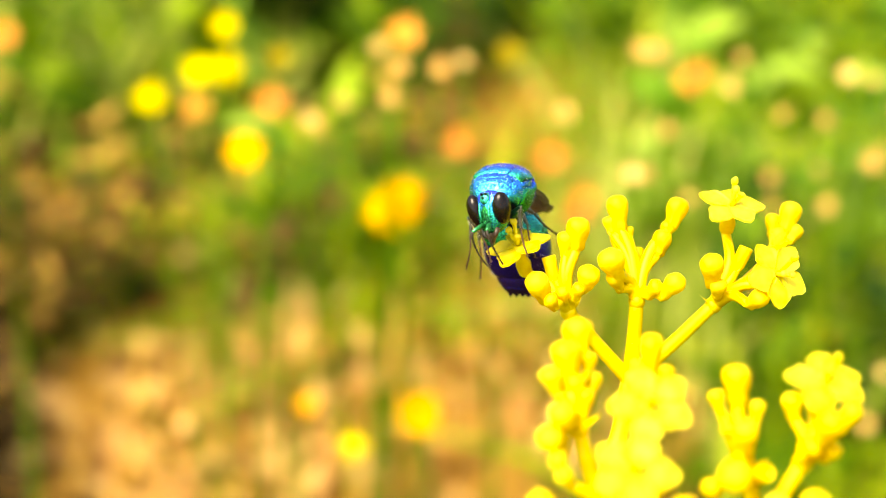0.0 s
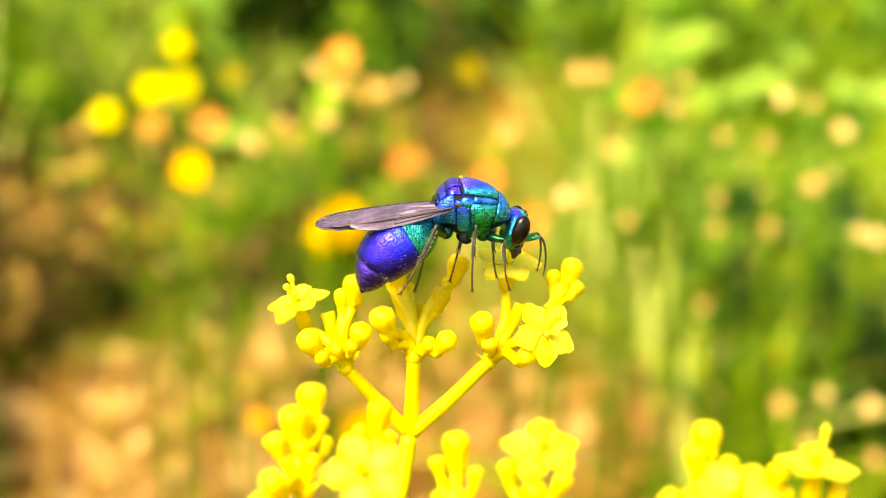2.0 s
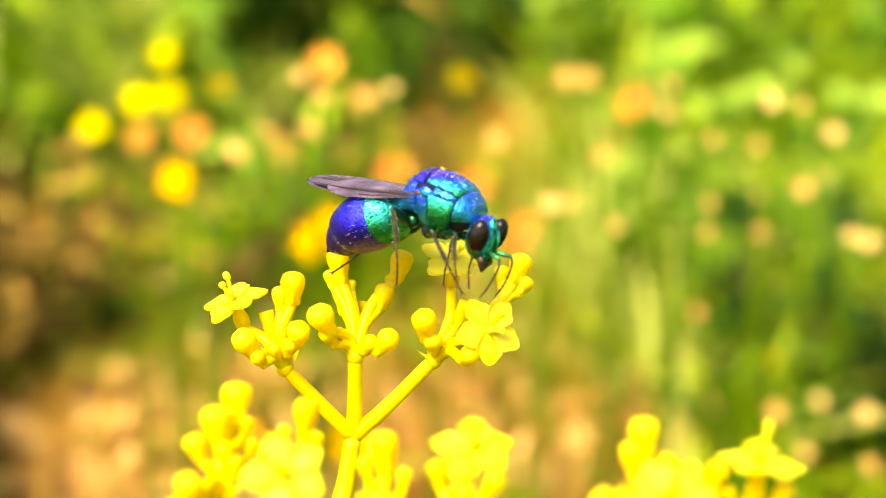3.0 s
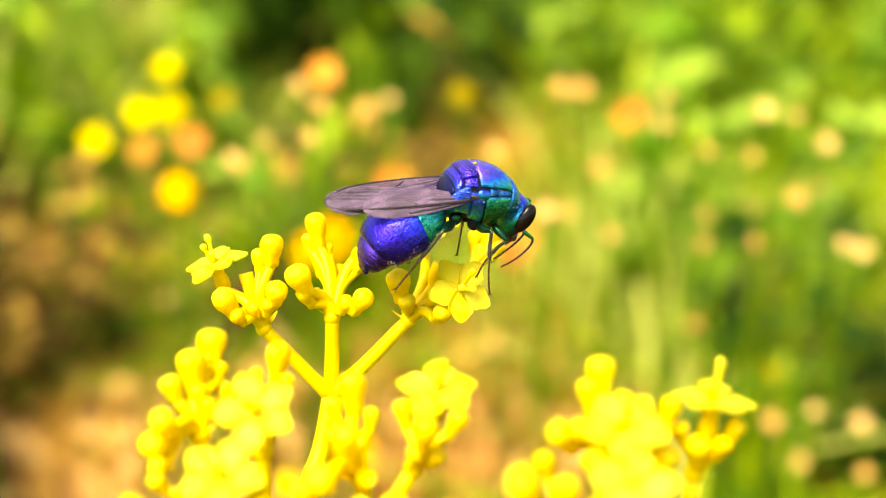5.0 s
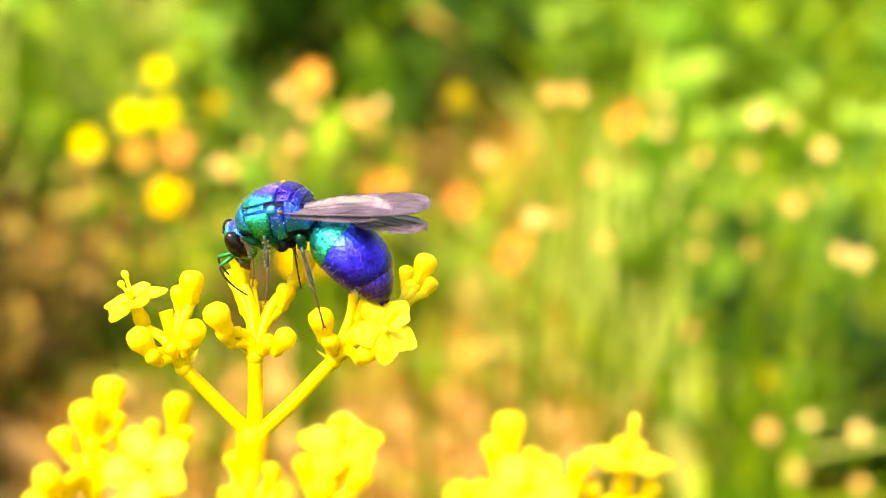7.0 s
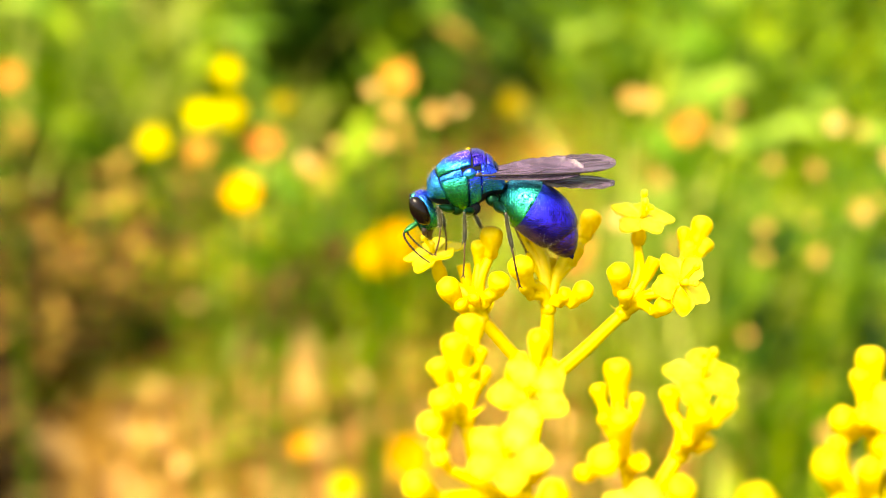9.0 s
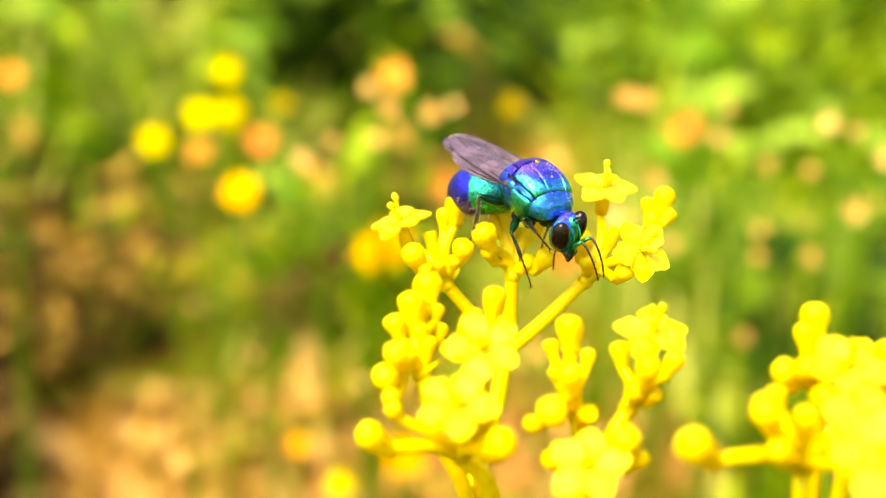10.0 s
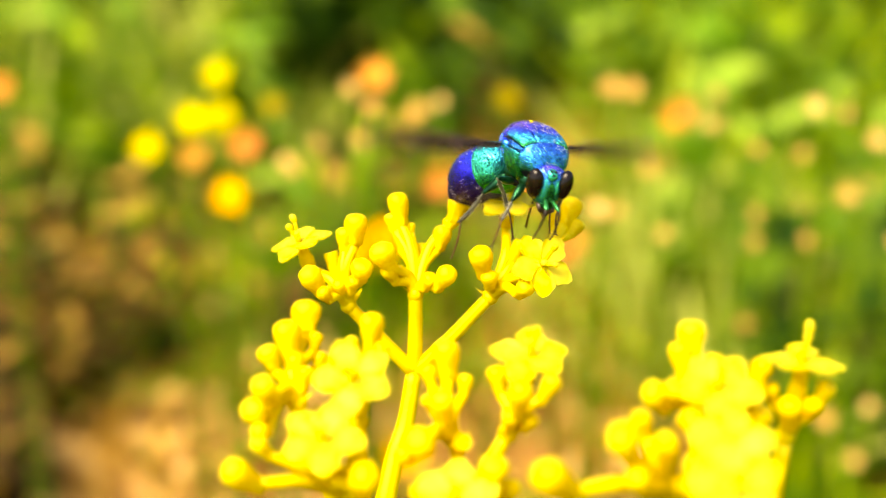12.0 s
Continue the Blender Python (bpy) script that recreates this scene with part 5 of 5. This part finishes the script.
    for s in (-1, 1):
        for name in LEG_SIZES:
            legs[s, name] = leg(name, wasp, "dark metallic green leg")
        ball("hip", wasp, (1.25, s * 0.65, -1.30), (0.50, 0.40, 0.55), LEG, "", (0, -20, 0))
        ball("hip", wasp, (0.20, s * 0.72, -1.55), (0.45, 0.40, 0.45), DARK)
        ball("hip", wasp, (-1.05, s * 0.68, -1.25), (0.42, 0.34, 0.46), LEG, "", (0, 30, 0))
    return wasp, head, belly, wings, legs, feelers


WASP, HEAD, BELLY, WINGS, LEGS, FEELERS = build_wasp()


def wing_pose(root, along, lead, droop=0.0):
    """Pose of a wing from its root, the way to its tip and the way to its leading edge; droop: degrees by which its tip sinks."""
    turn = Matrix.Rotation(radians(-droop), 3, "Y")
    x = turn @ Vector(along).normalized()
    z = x.cross(turn @ Vector(lead)).normalized()
    y = z.cross(x)
    m = Matrix((x, y, z)).transposed().to_4x4()
    m.translation = Vector(root) * 0.001
    return m


# ---- motion ----
# seconds; place in millimetres; turn, nose up and lean in degrees; turn of the head (three) and of the abdomen (two); droop of the wings; lift of the antennae
STEPS = [
    (0, (-8.1, 4.7, 311.0), (-109, 28, 5), (-15, -13, 7), (-4, 19), 0, -15),
    (0.5, (-7.5, 4.3, 312.5), (-47, 18, -12), (19, -10, 16), (-0, 40), 16, 0),
    (1, (-0.7, 5.0, 313.5), (-10, -12, -35), (1, -2, 9), (3, 5), -0, 10),
    (1.5, (2.8, 0.9, 315.5), (10, -3, -18), (-1, -12, -4), (-0, -3), 1, 0),
    (2, (3.4, 2.1, 315.2), (7, -3, -20), (3, -6, 14), (0, -0), 3, 25),
    (2.5, (3.3, 1.9, 315.5), (-0, 1, -22), (-2, -8, 6), (-0, -4), 2, 0),
    (3, (5.6, 0.4, 315.9), (-31, -2, -24), (-7, -4, 7), (-6, -5), 1, 0),
    (3.2, (5.5, -0.0, 314.5), (-37, -10, -5), (-8, 5, -2), (-3, 1), 1, 0),
    (4.8, (8.4, 0.9, 313.9), (-7, -9, -17), (9, -13, 10), (0, -3), 2, -20),
    (5, (9.3, -0.2, 314.2), (19, -9, -1), (5, -17, 3), (-0, -1), 2, -15),
    (5.5, (8.7, 1.5, 315.3), (70, -7, 14), (0, -20, 0), (-5, 21), 5, 0),
    (6, (7.9, 0.7, 314.5), (106, -0, 3), (0, -20, 0), (-8, 29), 6, 0),
    (6.5, (8.7, 0.3, 314.8), (109, 1, 10), (0, -20, 0), (-3, 28), 10, 0),
    (7, (2.5, 2.6, 314.0), (168, -10, 14), (19, -16, -17), (1, 10), 3, 0),
    (7.2, (1.6, 0.8, 314.7), (164, -5, 6), (4, -14, 2), (1, -0), -3, 0),
    (8.8, (-4.6, 0.5, 314.5), (184, -2, 20), (-0, -17, -3), (2, 15), 6, 0),
    (9, (-4.8, 1.7, 313.9), (184, -10, 18), (-6, -9, -8), (3, 12), 5, -10),
    (9.5, (-1.8, 0.5, 313.6), (260, -13, 11), (-1, 11, -9), (10, 14), 7, 0),
    (10, (1.3, -1.1, 312.2), (306, -11, -9), (15, 7, 10), (-2, -3), 2, 45),
    (10.5, (4.1, -3.4, 313.3), (324, -8, -8), (-3, 8, 12), (-11, 1), 0, 0),
    (11, (7.2, -2.5, 312.9), (346, -14, 4), (16, -21, 1), (-10, 16), 4, 0),
    (11.5, (8.2, -3.3, 313.1), (338, -19, -10), (2, -19, -2), (-9, 11), 2, 0),
    (12, (7.9, 1.5, 314.7), (294, 6, -14), (-9, -11, 2), (18, -2), 0, -10),
]
# where feet stand at those times, in millimetres of the wasp's space; the others keep their stance
FEET = {
    (0, "foreleg", 1): (2.3, 2.3, -3.7),
    (0, "foreleg", -1): (2.1, -0.1, -4.2),
    (0, "hindleg", 1): (-2.6, 2.0, -1.8),
    (0, "midleg", 1): (0.5, 2.3, -3.6),
    (0.5, "hindleg", -1): (-3.7, -3.1, -5.2),
    (0.5, "midleg", -1): (1.6, -1.3, -8.2),
    (0.5, "foreleg", -1): (2.3, -1.7, -4.1),
    (1, "midleg", -1): (2.7, -1.6, -7.4),
    (1, "hindleg", -1): (-4.0, -2.1, -4.7),
    (1, "hindleg", 1): (-1.7, 2.3, -6.8),
    (1, "foreleg", -1): (1.4, -1.5, -4.5),
    (1.5, "hindleg", -1): (-4.9, -1.7, -5.8),
    (1.5, "midleg", -1): (0.4, -2.1, -4.6),
    (1.5, "foreleg", -1): (3.0, -1.6, -4.2),
    (1.5, "midleg", 1): (-0.1, 2.4, -3.1),
    (2, "hindleg", -1): (-4.0, -1.8, -4.9),
    (2, "midleg", -1): (0.4, -2.1, -4.7),
    (2, "foreleg", -1): (2.8, -1.6, -4.7),
    (2, "midleg", 1): (-0.4, 2.2, -4.6),
    (2.5, "hindleg", -1): (-4.8, -2.1, -6.5),
    (2.5, "midleg", -1): (0.9, -2.1, -5.2),
    (2.5, "foreleg", -1): (3.4, -1.5, -5.2),
    (2.5, "midleg", 1): (-0.5, 2.2, -3.4),
    (3, "hindleg", -1): (-0.9, -1.1, -5.1),
    (3, "hindleg", 1): (-6.2, 0.1, -5.8),
    (3, "midleg", -1): (3.2, -0.7, -4.5),
    (3, "foreleg", -1): (3.1, -1.2, -4.1),
    (3.2, "hindleg", -1): (-1.2, -0.6, -4.4),
    (3.2, "midleg", -1): (1.2, -0.5, -2.8),
    (3.2, "foreleg", -1): (3.2, -0.7, -3.7),
    (4.8, "hindleg", -1): (-2.3, -2.2, -6.4),
    (4.8, "hindleg", 1): (-3.5, 1.7, -7.0),
    (4.8, "foreleg", -1): (2.6, -1.7, -5.4),
    (5, "hindleg", -1): (-4.6, -1.4, -5.6),
    (5, "midleg", -1): (1.1, -2.6, -5.4),
    (5, "foreleg", -1): (0.8, -1.0, -4.9),
    (5.5, "hindleg", -1): (-2.3, -4.8, -5.9),
    (6.5, "hindleg", 1): (-2.7, 3.4, -6.3),
    (7, "hindleg", 1): (-2.4, 2.3, -6.4),
    (7, "midleg", 1): (1.1, 2.3, -4.7),
    (7, "foreleg", 1): (2.2, 1.3, -3.7),
    (7.2, "hindleg", 1): (-3.9, 1.8, -5.7),
    (7.2, "midleg", 1): (1.0, 2.5, -5.4),
    (7.2, "foreleg", 1): (1.1, 0.8, -3.7),
    (8.8, "hindleg", 1): (-2.3, 2.1, -6.6),
    (8.8, "midleg", 1): (1.1, 2.2, -5.8),
    (8.8, "foreleg", 1): (2.6, 1.5, -4.2),
    (8.8, "midleg", -1): (-1.0, -2.0, -5.0),
    (9, "hindleg", 1): (-1.8, 2.2, -6.8),
    (9, "midleg", 1): (1.6, 2.2, -5.5),
    (9, "foreleg", 1): (3.1, 1.5, -3.9),
    (9, "midleg", -1): (-0.6, -2.1, -5.1),
    (9.5, "foreleg", -1): (3.0, -4.4, -3.5),
    (9.5, "foreleg", 1): (1.9, 0.3, -2.8),
    (9.5, "hindleg", 1): (-2.5, 0.4, -4.6),
    (10, "midleg", -1): (2.7, -0.2, -5.4),
    (10, "hindleg", -1): (-2.3, -2.0, -5.7),
    (10, "foreleg", -1): (2.6, 0.1, -2.4),
    (10.5, "hindleg", -1): (-3.1, -2.0, -4.6),
    (10.5, "midleg", -1): (1.1, -1.3, -3.7),
    (10.5, "foreleg", -1): (2.7, -1.2, -3.9),
    (11, "hindleg", -1): (-3.7, -2.2, -5.2),
    (11, "midleg", -1): (-0.6, -2.3, -4.7),
    (11, "foreleg", -1): (1.9, -1.7, -4.4),
    (11.5, "hindleg", -1): (-3.4, -2.2, -5.4),
    (11.5, "midleg", -1): (-0.5, -2.5, -5.3),
    (11.5, "foreleg", -1): (2.2, -1.7, -4.5),
    (12, "hindleg", -1): (-2.5, -3.2, -7.8),
    (12, "midleg", -1): (1.2, -0.8, -5.1),
    (12, "foreleg", -1): (2.3, -2.7, -5.5),
}
PAUSES = (1.5, 2, 2.5, 3, 5, 5.5, 6, 6.5, 7, 9, 9.5, 10, 10.5, 11, 11.5)


def turned(x, y, z, yaw, up, lean):
    return pose(x / 1000, y / 1000, z / 1000, lean, -up, yaw)


def resting(rows):
    """The rows, with a short rest at the times when the wasp pauses between its steps."""
    out = []
    for t, m in rows:
        out += [(t - 0.06, m), (t + 0.06, m)] if t in PAUSES else [(t, m)]
    return out


def along_bone(start, way, normal):
    """Pose of a bone that starts at a place and runs along way, its z axis in the plane that normal stands on."""
    x = way.normalized()
    y = normal.normalized()
    z = x.cross(y).normalized()
    y = z.cross(x)
    m = Matrix((x, y, z)).transposed().to_4x4()
    m.translation = start * 0.001
    return m


def step(name, s, toe):
    """Poses of thigh, shin and foot (the last two in the thigh's space) that bring the foot to toe, in millimetres of the wasp's space."""
    a_, b_, c_ = LEG_SIZES[name]
    hip = Vector((HIPS[name][0], HIPS[name][1] * s, HIPS[name][2]))
    toe = Vector(toe)
    reach = toe - hip
    most, least = 0.97 * (a_ + b_ + c_), 0.45 * (a_ + b_ + c_)
    reach = reach.normalized() * min(max(reach.length, least), most)
    toe = hip + reach
    pole = {"foreleg": Vector((0.75, 0.8 * s, 0.45)), "midleg": Vector((0.25, 1.0 * s, 0.6)), "hindleg": Vector((-0.25, 1.0 * s, 0.75))}[name]
    pole = (pole - reach.normalized() * pole.dot(reach.normalized())).normalized()
    ankle = toe - (reach.normalized() * 0.94 - pole * 0.34).normalized() * c_
    d = ankle - hip
    if d.length > 0.995 * (a_ + b_):
        ankle = hip + d.normalized() * 0.995 * (a_ + b_)
        d = ankle - hip
    cosine = min(1.0, max(-1.0, (a_ * a_ + d.length_squared - b_ * b_) / (2 * a_ * d.length)))
    side = (pole - d.normalized() * pole.dot(d.normalized())).normalized()
    knee = hip + d.normalized() * a_ * cosine + side * a_ * math.sqrt(1 - cosine * cosine)
    normal = d.cross(side)
    thigh = along_bone(hip, knee - hip, normal)
    back = thigh.inverted()
    return thigh, back @ along_bone(knee, ankle - knee, normal), back @ along_bone(ankle, toe - ankle, normal)


def motions():
    walk(WASP, resting([(row[0], turned(*row[1], *row[2])) for row in STEPS]))
    walk(HEAD, resting([(row[0], turned(*NECK, *row[3])) for row in STEPS]))
    walk(BELLY, resting([(row[0], turned(*WAIST, *row[4], 0)) for row in STEPS]))
    for s, feeler in FEELERS.items():
        base = feeler.location.copy()
        walk(feeler, resting([(row[0], Matrix.Translation(base) @ pose(0, 0, 0, 0, -row[6] - 4 * s * math.sin(5 * row[0]), 6 * s * math.sin(3 * row[0]))) for row in STEPS]))
    for s in (-1, 1):
        # at rest the left wing lies over the right one
        rest = {"fore": ((-0.25, s * 1.85, 0.60 if s > 0 else 0.50), (-9.0, -0.9 if s > 0 else 1.4, -0.7 if s > 0 else -0.9), (0, s * 1.0, 0.05 if s > 0 else 0.22)),
                "hind": ((-0.6, s * 1.7, 0.38), (-6.0, -0.2 if s > 0 else 0.0, -0.75 if s > 0 else -1.1), (0, s * 1.0, -0.3 if s > 0 else -0.3))}
        spread = {"fore": [((-6.0, s * 5.0, 4.0), (0.5, s * 0.8, -0.4)), ((-2.5, s * 3.0, 8.0), (1.0, s * 0.2, -0.3)), ((-1.5, s * 8.5, 0.3), (0.8, s * 0.2, 0.6))],
                  "hind": [((-5.0, s * 3.0, 0.3), (0.5, s * 0.8, -0.4)), ((-3.0, s * 2.5, 5.0), (1.0, s * 0.4, -0.3)), ((-2.5, s * 5.5, 0.2), (0.85, s * 0.4, 0.5))]}
        for ob, which in zip(WINGS[s], ("fore", "hind")):
            root, along, lead = rest[which]
            # the upper wing leans to one side or the other as the wasp turns
            tilt = {1: lambda t: -0.45 if 6.9 < t < 9.1 else 0.0 if 5.2 < t < 6.9 or t == 9.5 else 0.45, -1: lambda t: 0.0 if 5.2 < t < 9.6 else -0.5}[s]
            rows = [(row[0], wing_pose(root, along, Vector(lead) + Vector((0, 0, tilt(row[0]))), row[5])) for row in STEPS[:-1]]
            rows.append((11.9, wing_pose(root, along, lead, STEPS[-2][5])))
            rows += [(t, wing_pose(root, *q)) for t, q in zip((11.9334, 11.9667, 12), spread[which])]
            walk(ob, rows)
    for (s, name), bones in LEGS.items():
        x, y, z = STANCE[name]
        toes = [(row[0], Vector(FEET.get((row[0], name, s), (x, y * s, z)))) for row in STEPS]
        spots = []
        for (t, toe), (t_next, toe_next) in zip(toes, toes[1:]):
            rest = 0.06 if t in PAUSES else 0.0
            rest_next = 0.06 if t_next in PAUSES else 0.0
            spots += [(t - rest, toe), (t + rest, toe)] if rest else [(t, toe)]
            for q in (0.25, 0.5, 0.75):
                spots.append((t + rest + (t_next - rest_next - t - rest) * q, toe.lerp(toe_next, q)))
        spots.append(toes[-1])
        rows = [(t, step(name, s, toe)) for t, toe in spots]
        for k in range(3):
            walk(bones[k], [(t, m[k]) for t, m in rows])


motions()
